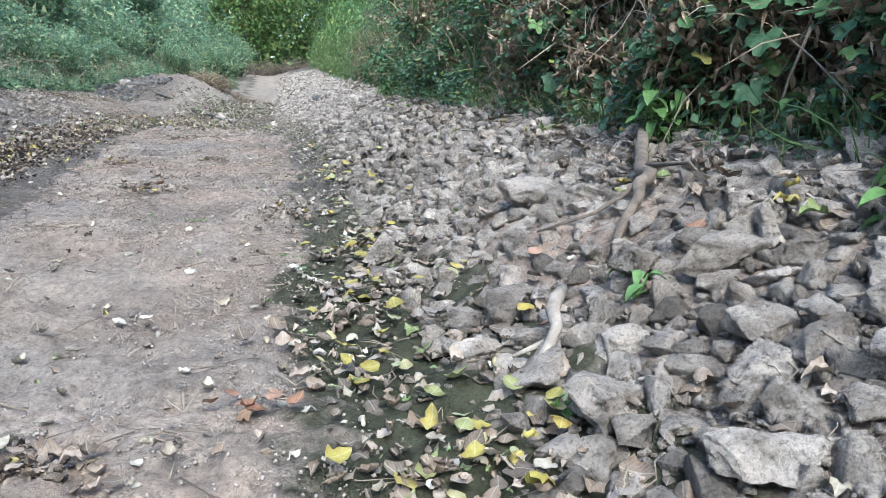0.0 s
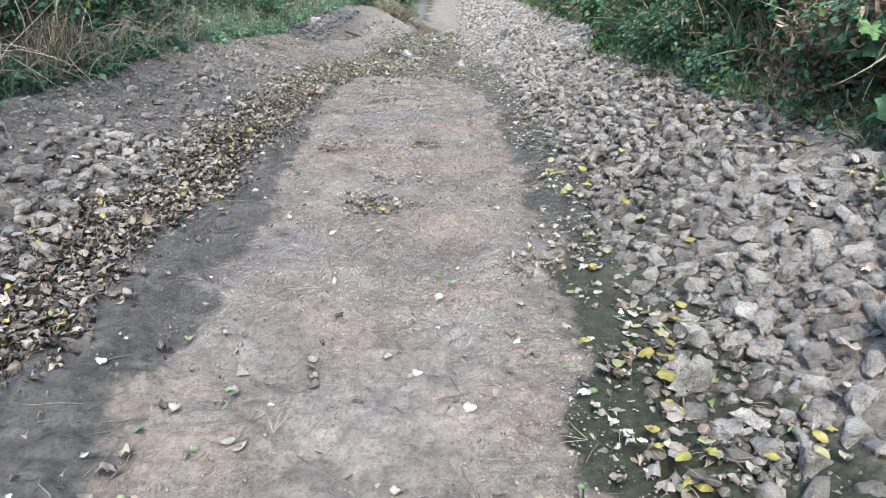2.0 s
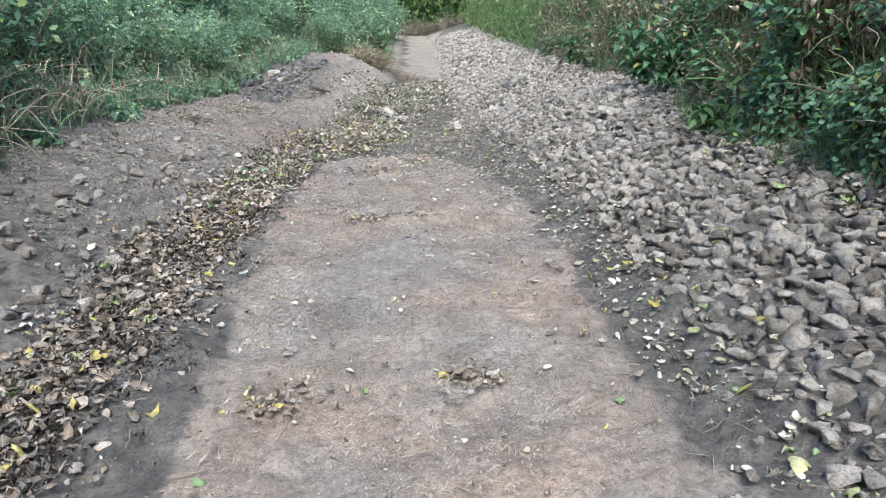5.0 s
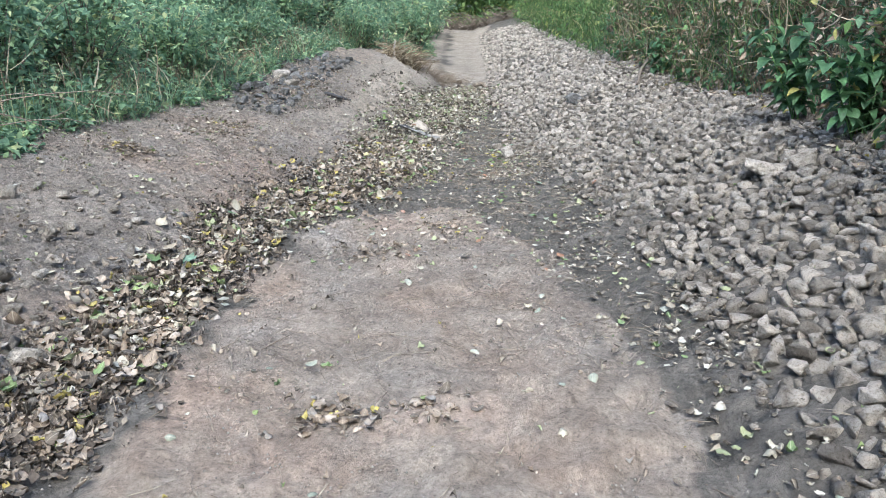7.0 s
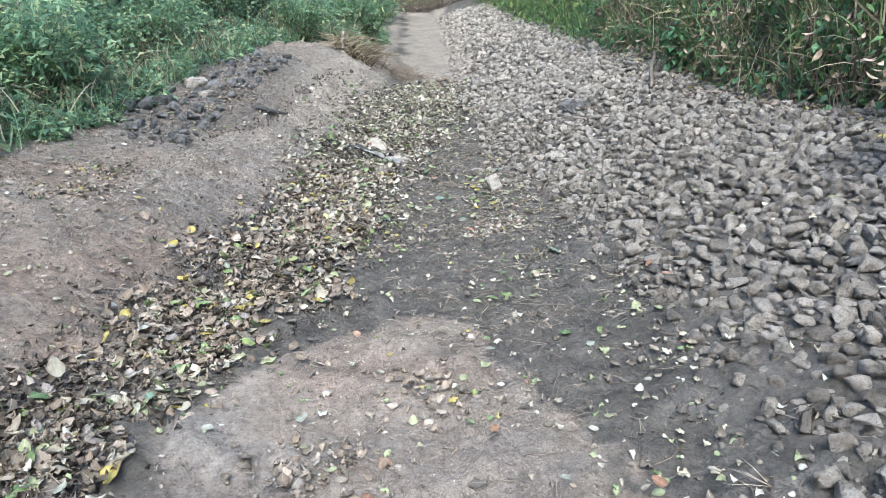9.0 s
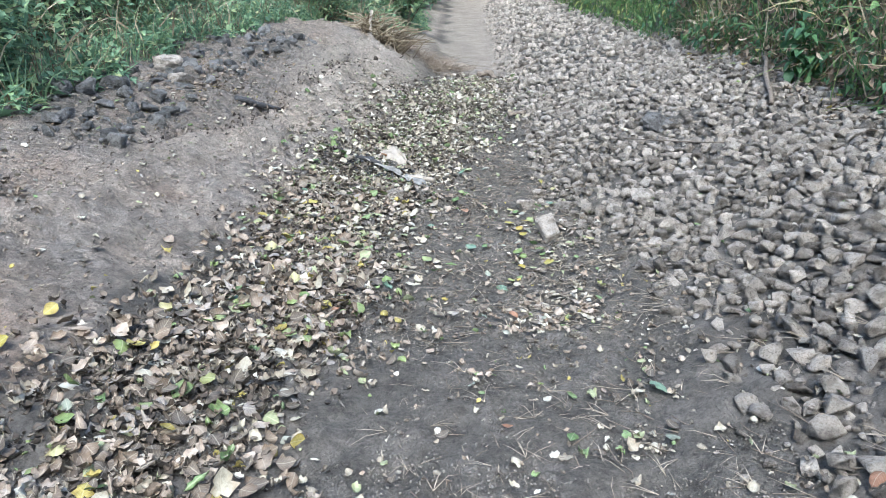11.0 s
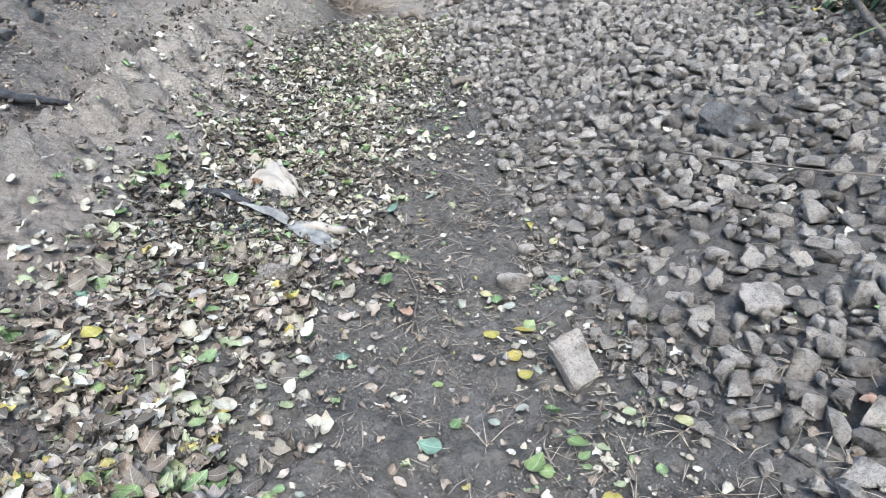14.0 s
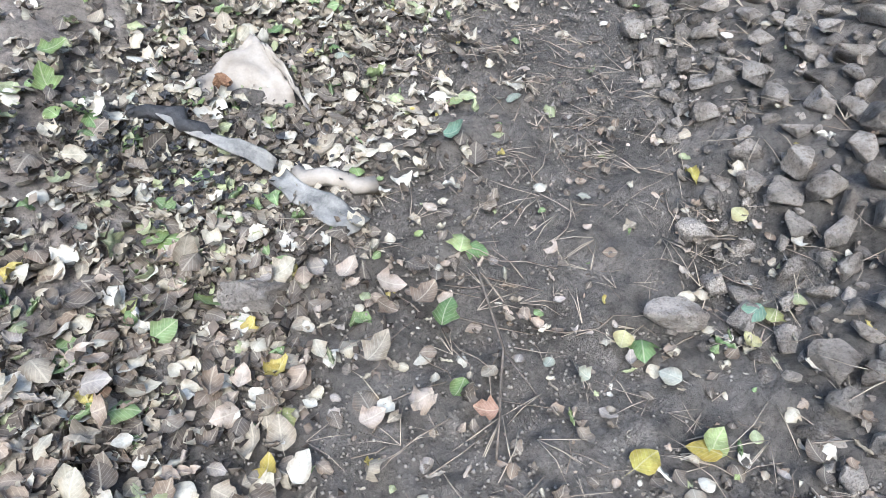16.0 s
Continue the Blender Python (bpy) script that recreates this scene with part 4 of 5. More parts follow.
def stick(name, label, pts, radii, mat, side=(), seed=0, category="stick"):
    """A lying branch; pts give x, y and height over the ground."""
    lift = lambda p: (p[0], p[1], float(height(p[0], p[1])) + p[2])
    smooth_pts = []
    ps = [Vector(lift(p)) for p in pts]
    for i in range(len(ps) - 1):
        for k in range(3):
            smooth_pts.append(ps[i].lerp(ps[i + 1], k / 3) + Vector(np.random.default_rng(seed + i * 3 + k).normal(0, radii[0] * 0.35, 3)))
    smooth_pts.append(ps[-1])
    rr = np.interp(np.linspace(0, 1, len(smooth_pts)), np.linspace(0, 1, len(radii)), radii)
    ob = tagged(triangles(name, *tube(smooth_pts, rr, 8, seed), mat, smooth=True), label, category)
    for twig in side:
        triangles("twig", *tube([lift(p) for p in twig], np.linspace(radii[0] * 0.5, radii[-1] * 0.3, len(twig)), 5, seed), mat, ob, smooth=True)
    return ob


stick("root", "bare grey root lying across the rubble", [(2.06, 3.55, 0.06), (1.85, 3.15, 0.09), (1.66, 2.83, 0.08), (1.58, 2.68, 0.10), (1.5, 2.58, 0.09), (1.36, 2.46, 0.05)], [0.022, 0.027, 0.026, 0.022, 0.014], BARK, [[(1.66, 2.83, 0.1), (1.72, 2.62, 0.12), (1.7, 2.5, 0.06)], [(1.58, 2.68, 0.08), (1.4, 2.7, 0.06), (1.22, 2.78, 0.06)]], 5)
stick("broken_branch", "pale broken branch propped on a stone", [(1.09, 2.26, 0.12), (1.0, 2.13, 0.11), (0.93, 2.03, 0.06)], [0.018, 0.02, 0.016], DRIFT, [[(0.97, 2.1, 0.06), (0.87, 2.09, 0.08)]], 9)
stick("branch", "bare grey branch lying on the stones", [(3.55, 20.5, 0.1), (3.2, 19.6, 0.12), (2.93, 18.85, 0.09)], [0.02, 0.024, 0.018], BARK, [], 12)
stick("branch", "charred black branch on the earth bank", [(-1.78, 19.7, 0.03), (-1.6, 19.78, 0.045), (-1.4, 19.95, 0.03)], [0.025, 0.03, 0.015], CHAR, [], 14)
stick("branch", "dark short branch in the river bed", [(1.12, 22.1, 0.04), (1.32, 22.15, 0.05)], [0.03, 0.03], BARK, [], 15)
# the step's dark shadow at the sandy patch, modelled as a bark-coloured stub
stick("branch", "shadow of a step in the river bed, shaped as a dark stub", [(1.0, 26.2, 0.05), (1.2, 26.3, 0.09), (1.35, 26.2, 0.03)], [0.05, 0.06, 0.04], BARK, [], 16)
stick("twig", "thin twig lying over the stones", [(1.75, 19.0, 0.1), (2.0, 18.6, 0.12), (2.3, 18.2, 0.1)], [0.005, 0.004], BARK, [], 17, "twig")
stick("twig", "thin forked twig on the damp earth", [(0.38, 18.9, 0.02), (0.42, 18.6, 0.03), (0.36, 18.3, 0.02)], [0.004, 0.003], BARK, [[(0.42, 18.6, 0.02), (0.5, 18.45, 0.02)]], 18, "twig")


def cloth(name, label, corners, mat, n=14, crumple=0.02, thick=0.006, seed=0):
    """A stiff sheet spanned between four bent edges, with folds and real thickness."""
    r = np.random.default_rng(seed)
    a, b, c, d = [Vector(p) for p in corners]
    V = []
    for i in range(n):
        for j in range(n):
            u, v = i / (n - 1), j / (n - 1)
            p = a.lerp(b, u).lerp(d.lerp(c, u), v)
            V.append(p + Vector((0, 0, 1)) * crumple * noise.fractal(p * 9 + Vector((seed, 0, 0)), 0.8, 2, 4) + Vector((1, 0.4, 0)) * crumple * 0.7 * noise.fractal(p * 7 + Vector((0, seed, 3)), 0.8, 2, 3))
    F = [(i * n + j, (i + 1) * n + j, (i + 1) * n + j + 1, i * n + j + 1) for i in range(n - 1) for j in range(n - 1)]
    ob = tagged(triangles(name, np.array([p[:] for p in V]), np.array(F), mat, smooth=True), label, "litter")
    m = ob.modifiers.new("thickness", "SOLIDIFY")
    m.thickness = thick
    return ob


zg = lambda x, y: float(height(x, y))
rag = tagged(new("discarded_sheet"), "crumpled whitish sheet standing up among dead leaves", "litter")
rag.location = (-0.28, 19.7, zg(-0.28, 19.7))
for name, cs, seed in (("front_fold", ((-0.50, 19.62, zg(-0.5, 19.62) - 0.01), (-0.14, 19.58, zg(-0.14, 19.58) - 0.01), (-0.21, 19.80, zg(-0.21, 19.8) + 0.09), (-0.30, 19.84, zg(-0.30, 19.84) + 0.13)), 3), ("side_fold", ((-0.29, 19.84, zg(-0.29, 19.84) + 0.125), (-0.21, 19.78, zg(-0.21, 19.78) + 0.10), (-0.05, 19.46, zg(-0.05, 19.46)), (-0.09, 19.60, zg(-0.09, 19.6) - 0.01)), 4)):
    piece = cloth(name, "", cs, FABRIC, seed=seed, crumple=0.03)
    del piece["category"]
    under(piece, rag)
cloth("plastic_strip", "curled white and black plastic strip on dead leaves", ((-0.54, 19.40, zg(-0.54, 19.4) + 0.05), (-0.2, 19.25, zg(-0.2, 19.25) + 0.05), (-0.19, 19.29, zg(-0.19, 19.29) + 0.08), (-0.5, 19.42, zg(-0.5, 19.42) + 0.07)), SHEET, 10, 0.02, seed=5)
cloth("plastic_sheet", "torn grey plastic sheet lying on leaves", ((-0.22, 19.20, zg(-0.22, 19.2) + 0.05), (0.03, 18.98, zg(0.03, 18.98) + 0.03), (0.09, 19.03, zg(0.09, 19.03) + 0.05), (-0.15, 19.23, zg(-0.15, 19.23) + 0.07)), SHEET, 10, 0.03, seed=6)
roll = stick("rolled_paper", "dirty white rolled tube on dead leaves", [(-0.13, 19.24, 0.05), (0.0, 19.22, 0.05), (0.11, 19.2, 0.04)], [0.032, 0.03, 0.026], FABRIC, [], 21, "litter")
stick("burnt_scrap", "twisted black burnt scrap on dead leaves", [(-0.62, 19.44, 0.03), (-0.48, 19.42, 0.07), (-0.38, 19.35, 0.06)], [0.02, 0.03, 0.015], CHAR, [], 22, "litter")
burnt = np.stack([rng.normal(-0.5, 0.2, 240), rng.normal(19.3, 0.11, 240), rng.uniform(0.015, 0.04, 240)], -1)
tagged(triangles("ash_flakes", *spread(FALLEN, *fall(burnt[:, 0], burnt[:, 1], burnt[:, 2], 41, 0.035, 0.5)), CHAR), "black burnt flakes among dead leaves", "ash", kind="stuff")
scales = [leaf_shape(2, 0.4, 0.3, 0.5, seed=70 + i) for i in range(2)]
k = np.arange(60)
cone_v, cone_f = spread(scales, k % 2, turns(k * 2.4, np.full(60, -0.9), k * 2.4), 0.022 - 0.00018 * k, np.stack([0.012 * np.cos(k * 2.4) * (1 - k / 75), 0.012 * np.sin(k * 2.4) * (1 - k / 75), 0.0008 * k], -1))
cone = tagged(triangles("pine_cone", cone_v, cone_f, CONE), "open brown pine cone on dead leaves", "pine cone")
cone.matrix_world = pose(-0.38, 19.63, zg(-0.38, 19.63) + 0.05, 70, 0, 40) @ Matrix.Scale(1.3, 4)

# ---- hedge on the steep bank ----
DARTS = [dart_shape(0.3), dart_shape(0.16, 0.3, 0.3)]
FLAKES = [dart_shape(0.32, 0.3, 0.2, False), dart_shape(0.2, 0.3, 0.35, False)]
SMALL = [leaf_shape(2, 0.46, 0.2, 0.4, seed=51), leaf_shape(2, 0.42, -0.2, -0.3, seed=52)]
LOBED = [leaf_shape(5, 0.48, 0.25, 0.4, 0.28, seed=53), leaf_shape(4, 0.44, 0.3, 0.6, 0.2, seed=54)]
CRUMPLED = [leaf_shape(4, 0.3, 1.0, 1.6, 0.2, seed=57, ragged=0.25), leaf_shape(4, 0.2, 1.3, -1.5, seed=58, ragged=0.3)]
LONG = [leaf_shape(3, 0.16, 0.3, 0.7, seed=55), leaf_shape(3, 0.2, 0.2, 0.5, seed=56)]


def vine_leaf(seed, lobes=5, deep=0.3):
    """A broad palmate leaf with toothed lobes, its stalk end at the origin."""
    r = np.random.default_rng(seed)
    n = 6 * lobes
    V, F = [(0, 0.34, 0.0)], []
    for k in range(n + 1):
        a = -2.55 + 5.1 * k / n
        reach = 0.46 * (1 - deep + deep * abs(math.cos(0.5 * lobes * a * 6.283 / 5.1))) * (1 + 0.08 * (-1) ** k) * (1.1 + 0.25 * math.cos(a)) * r.uniform(0.94, 1.06)
        V.append((reach * math.sin(a), 0.34 + reach * math.cos(a), 0.22 * reach * abs(math.sin(lobes * a * 0.6)) - 0.25 * reach * reach + r.normal(0, 0.012)))
    F = [(0, k + 2, k + 1) for k in range(n)]
    return np.array(V, float), np.array(F, int)


VINE = [vine_leaf(95, 5, 0.34), vine_leaf(96, 3, 0.25), vine_leaf(97, 5, 0.26)]
BLADES = [blade_shape(4, 0.012, 0.5), blade_shape(4, 0.016, 0.9), blade_shape(4, 0.01, 0.2)]


def clad(count, y0, y1, low, high, deep, size, shapes, mat, name, label, seed, bias=1.0, clump=0.5, droop=0.7, back=0.0):
    """Leaves over the bank's face: from its foot up to a height, in a layer of some depth, thicker in clumps."""
    r = np.random.default_rng(seed)
    n = int(count * 2.2)
    y, up = r.uniform(y0, y1, n), low + (high - low) * r.random(n) ** bias
    keep = r.random(n) < 0.5 + clump * (0.5 * waves(y * 1.0, up * 1.3, seed + 1, 0.7, 14) + 0.35 * waves(y, up, seed + 2, 2.0, 10))
    y, up = y[keep][:count], up[keep][:count]
    n = len(y)
    bulge = 0.22 * waves(y, up, 91, 1.1, 16) + 0.12 * waves(y, up, 92, 0.45, 12)
    x = hedge_foot(y) - 0.06 + 0.34 * up + bulge * np.clip(up * 2, 0.2, 1) + back + r.uniform(0, deep, n)
    z = np.maximum(height(hedge_foot(y), y) + up, height(x, y) + 0.02)
    face = r.normal(math.pi / 2, 1.0, n)
    R = turns(face + r.normal(0, 0.5, n), r.normal(droop, 0.45, n), face + math.pi)
    S = r.uniform(size[0], size[1], n)
    return tagged(triangles(name, *spread(shapes, r.integers(0, len(shapes), n), R, S, np.stack([x, y, z], -1)), mat, smooth=True), label, "hedge", kind="stuff")


clad(20000, 0.5, 10.5, 0.0, 1.0, 0.35, (0.03, 0.06), SMALL, IVY, "ivy", "dense dark ivy at the foot of the bank", 61, 1.1)
clad(9000, -3.0, 13, 0.7, 3.0, 0.5, (0.04, 0.075), SMALL, IVY, "ivy", "dark ivy climbing through the hedge", 62)
clad(2300, -3.0, 5.2, 0.1, 2.6, 0.3, (0.08, 0.16), VINE, BRAMBLE, "bramble", "large lobed bramble leaves in the hedge", 63, 0.8)
clad(9500, 5.0, 14, 0.3, 3.0, 0.4, (0.035, 0.075), LOBED, BRAMBLE, "bramble", "bramble and shrub leaves on the bank", 64)
clad(5200, -3.0, 14, 0.3, 3.0, 0.5, (0.03, 0.075), CRUMPLED, DEAD, "dead_vine_leaves", "withered brown leaves hanging in the hedge", 65)
clad(20000, -2.0, 6.5, 0.05, 2.6, 0.3, (0.04, 0.09), CRUMPLED, DEAD, "dead_vine_leaves", "mat of dead leaves deep in the hedge", 60, 1.0, 0.25, back=0.1)
clad(9000, 6.0, 14, 0.05, 2.8, 0.3, (0.05, 0.1), CRUMPLED, DEAD, "dead_vine_leaves", "mat of dead leaves deep in the thicket", 59, 1.0, 0.25, back=0.25)
clad(24000, 12, 26, 0.0, 3.4, 0.6, (0.06, 0.12), DARTS, BRAMBLE, "thicket", "green thicket on the bank", 66)
clad(6000, 13, 24, 0.0, 2.4, 0.4, (0.07, 0.13), LONG, DEAD, "withered_thicket", "reddish withered weeds on the bank", 67)
clad(6500, 0.4, 6.0, 0.15, 2.4, 0.22, (0.03, 0.065), CRUMPLED, DEAD, "dead_vine_leaves", "crumpled brown leaves hanging among brambles", 69)
clad(16000, 26, 60, 0.0, 4.5, 0.9, (0.12, 0.24), DARTS, CROWN, "thicket", "light green bushes along the far bank", 68)


def tufts(count, y0, y1, low, high, size, mat, name, label, seed, out=0.0, hang=0.6):
    r = np.random.default_rng(seed)
    y = r.uniform(y0, y1, count)
    up = low + (high - low) * r.random(count)
    y = y + 0.1 * waves(y, up, seed, 0.5, 8)
    x = hedge_foot(y) - out + 0.1 + 0.33 * up + 0.2 * waves(y, up, 91, 1.1, 16) * np.clip(up * 2, 0, 1) + r.uniform(0, 0.3, count)
    z = np.maximum(height(hedge_foot(y), y) + up, height(x, y)) - 0.02
    R = turns(r.normal(math.pi / 2, 0.9, count), r.normal(0.2, hang, count), r.uniform(0, 6.283, count))
    return tagged(triangles(name, *spread(BLADES, r.integers(0, 3, count), R, r.uniform(*size, count), np.stack([x, y, z], -1)), mat), label, "grass", kind="stuff")


tufts(2800, 1.0, 14, 0.2, 2.8, (0.2, 0.6), STRAW, "dry_grass", "dry grass and stalks hanging over the bank", 71)
tufts(3600, 0.6, 6.5, 0.2, 2.2, (0.15, 0.5), STRAW, "dry_grass", "dry stalks tangled with the brambles", 76, 0.08, 0.9)
tufts(4600, 5.5, 14, 0.2, 2.6, (0.2, 0.6), GRASS, "grass", "long green grass hanging over the bank", 72)
tufts(2200, 2.0, 12, -0.02, 0.1, (0.1, 0.35), GRASS, "grass", "grass tufts at the foot of the hedge", 73, 0.15)
tufts(5500, 16, 46, 0.0, 1.5, (0.25, 0.7), GRASS, "grass", "light green grass on the far bank", 74, 0.2)
tufts(1500, 14, 24, 0.0, 1.2, (0.25, 0.7), STRAW, "dry_grass", "dry stalks among the bank's weeds", 75, 0.1)
vines = []
for i in range(240):
    y, up = rng.uniform(0.6, 14) if i % 2 else rng.uniform(0.6, 5), rng.uniform(0.3, 2.2)
    x = float(hedge_foot(y)) + 0.05 + 0.3 * up
    z = float(height(hedge_foot(y), y)) + up
    ps = [Vector((x, y, z))]
    d = Vector((rng.normal(-0.1, 0.2), rng.normal(0, 0.7), rng.normal(-0.2, 0.6)))
    for k in range(5):
        ps.append(ps[-1] + d * 0.16)
        d += Vector((rng.normal(0, 0.15), rng.normal(0, 0.25), rng.normal(-0.1, 0.25)))
    vines.append(tube(ps, np.linspace(rng.uniform(0.003, 0.007), 0.002, 6), 4, i))
tagged(triangles("dead_vines", *joined(vines), TWIG), "tangle of dry bare vines in the hedge", "vines", kind="stuff")
stick("dead_stem", "long bare stem leaning out of the hedge", [(2.25, 2.55, 0.05), (2.32, 2.45, 0.3), (2.36, 2.2, 0.62)], [0.007, 0.006, 0.004], TWIG, [], 33, "twig")


BLADE_MESHES = {}


def weed(name, label, x, y, tall, leaves, size, shapes, mat, seed, stems=3):
    r = np.random.default_rng(seed)
    ob = tagged(new(name), label, "plant")
    ob.location = (x, y, zg(x, y))
    for s in range(stems):
        lean = Vector((r.normal(0, 0.25), r.normal(0, 0.25), 1)).normalized() * tall * r.uniform(0.7, 1.0)
        base = Vector((x + r.normal(0, 0.04), y + r.normal(0, 0.04), zg(x, y) - 0.01))
        ps = [base, base + lean * 0.5 + Vector((r.normal(0, 0.01), r.normal(0, 0.01), 0)), base + lean]
        under(triangles("stem", *tube(ps, [0.006, 0.005, 0.003], 5, seed + s), WEED, smooth=True), ob)
        n = leaves // stems
        f = np.linspace(0.25, 1.0, n)
        P = np.array([(base + lean * float(k))[:] for k in f])
        yaw = np.arange(n) * 2.4 + r.uniform(0, 6)
        if leaves <= 40:
            for k in range(n):
                shape = int(r.integers(0, len(shapes)))
                if (seed, shape) not in BLADE_MESHES:
                    BLADE_MESHES[seed, shape] = triangles("leaf", *shapes[shape], mat)
                    one = BLADE_MESHES[seed, shape]
                else:
                    one = new("leaf", BLADE_MESHES[seed, shape].data)
                turn = turns(yaw[k:k + 1], np.array([r.normal(-0.35, 0.3)]), yaw[k:k + 1])[0]
                one.matrix_world = Matrix.Translation(P[k]) @ Matrix(turn.tolist()).to_4x4() @ Matrix.Scale(r.uniform(*size), 4)
                under(one, ob)
            continue
        under(triangles("foliage", *spread(shapes, r.integers(0, len(shapes), n), turns(yaw, np.full(n, -0.35) + r.normal(0, 0.3, n), yaw), r.uniform(*size, n), P), mat), ob)
    return ob


BROAD = [leaf_shape(5, 0.26, 0.25, -0.5, seed=81), leaf_shape(5, 0.3, 0.2, -0.35, seed=82)]
weed("weed", "fresh green weed with pointed leaves", 1.99, 3.2, 0.36, 39, (0.06, 0.115), BROAD, WEED, 401)
weed("weed", "bright green seedling beside rubble", 1.74, 1.92, 0.26, 24, (0.08, 0.14), BROAD, WEED, 402)
weed("weed", "light green weed at the hedge's foot", 2.2, 2.55, 0.2, 18, (0.06, 0.1), BROAD, WEED, 403)
weed("weed", "leafy green weed at the hedge's foot", 2.2, 4.4, 0.3, 27, (0.08, 0.14), BROAD, BRAMBLE, 404)
weed("weed", "small clover-like seedling on damp earth", 0.95, 1.86, 0.07, 12, (0.025, 0.04), SMALL, WEED, 405)
weed("weed", "small green seedling between stones", 1.28, 2.15, 0.08, 9, (0.05, 0.08), BROAD, WEED, 406)
weed("weed", "yellow-green clump of weeds on the rubble", 2.35, 10.6, 0.34, 60, (0.1, 0.2), BROAD, GRASS, 407, 5)
weed("weed", "leafy green weed leaning over stones", 3.0, 14.2, 0.9, 120, (0.12, 0.2), BROAD, BRAMBLE, 408, 6)
weed("weed", "leafy green weed leaning over stones", 2.95, 13.2, 0.8, 120, (0.12, 0.2), BROAD, BRAMBLE, 409, 6)
weed("weed", "leafy green weed leaning over stones", 3.45, 19.5, 0.6, 60, (0.1, 0.18), BROAD, BRAMBLE, 410, 5)


# ---- bushes along the other bank ----
def shrub(name, label, seed, wide, tall, leaves, size, shapes, mat):
    """A bush: many arching stems from one root, each set with leaves; the outline stays ragged."""
    r = np.random.default_rng(seed)
    ob = tagged(new(name), label, "bush")
    stems, P, D = [], [], []
    for s in range(26):
        a, lean = r.uniform(0, 6.283), r.uniform(0.1, 1.0)
        top = Vector((math.cos(a) * wide * lean, math.sin(a) * wide * lean, tall * r.uniform(0.55, 1.05) * (1 - 0.35 * lean * lean)))
        low = Vector((math.cos(a), math.sin(a), 0)) * 0.12 * wide
        bend = low.lerp(top, 0.5) + Vector((0, 0, 0.22 * tall))
        pts = [low.lerp(bend, f).lerp(bend.lerp(top, f), f) for f in np.linspace(0, 1, 7)]
        stems.append(tube(pts, np.linspace(0.014, 0.004, 7), 4, s))
        n = leaves // 26
        f = r.random(n) ** 0.75
        i = np.clip((f * 6).astype(int), 0, 5)
        a0 = np.array([p[:] for p in pts])
        P.append(a0[i] + (a0[i + 1] - a0[i]) * (f * 6 - i)[:, None] + r.normal(0, 0.10 * wide, (n, 3)))
    P = np.concatenate(P)
    P[:, 2] = np.abs(P[:, 2]) + 0.02
    n = len(P)
    triangles("branching", *joined(stems), BARK, ob)
    triangles("foliage", *spread(shapes, r.integers(0, len(shapes), n), turns(r.uniform(0, 6.283, n), r.normal(0.6, 0.6, n), r.uniform(0, 6.283, n)), r.uniform(*size, n), P), mat, ob)
    return ob


kinds = [shrub("bush", "dense blue-green bush with narrow leaves", 501, 1.2, 1.5, 3400, (0.08, 0.16), DARTS[1:], SHRUB), shrub("bush", "ragged green bush with pointed leaves", 502, 1.1, 1.9, 3000, (0.07, 0.14), DARTS, SHRUB), shrub("bush", "tall light green weeds in a clump", 503, 0.9, 1.5, 2600, (0.09, 0.18), DARTS[1:], SHRUB), shrub("bush", "dark green broad-leaved bush", 504, 1.2, 1.7, 2800, (0.07, 0.12), DARTS[:1], IVY)]
free = list(kinds)
# the row starts behind the camera; bushes there are unseen, added to close the place
y = -6.0
spots = []
while y < 45:
    spots.append((float(brush_foot(y)) - 0.7, y, 0.9))
    if len(spots) % 3 == 1:
        spots.append((float(brush_foot(y)) - 2.4, y + 0.7, 1.5))
        spots.append((float(brush_foot(y)) - 4.4, y + 0.3, 1.5))
    y += 1.2
for x, y, s in spots:
    x, y, s = x + rng.normal(0, 0.2), y + rng.normal(0, 0.25), s * rng.uniform(0.65, 1.4)
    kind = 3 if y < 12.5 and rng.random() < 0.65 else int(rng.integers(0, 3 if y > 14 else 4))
    m = Matrix.Translation((x, y, zg(x, y) - 0.03)) @ Matrix.Rotation(rng.uniform(0, 6.28), 4, "Z") @ Matrix.Scale(s, 4)
    if kinds[kind] in free:
        kinds[kind].matrix_world = m
        free.remove(kinds[kind])
    else:
        ob = copy_thing(kinds[kind], m)
        ob.matrix_world = m
r = np.random.default_rng(77)
n = 6000
y = r.uniform(3, 34, n)
x = brush_foot(y) - np.abs(r.normal(0, 0.5, n)) + 0.12
tagged(triangles("grass", *spread(BLADES, r.integers(0, 3, n), turns(r.uniform(0, 6.283, n), r.normal(0.1, 0.35, n), r.uniform(0, 6.283, n)), r.uniform(0.12, 0.55, n), np.stack([x, y, height(x, y) - 0.01], -1)), SHRUB), "grass and weeds at the foot of the bushes", "grass", kind="stuff")


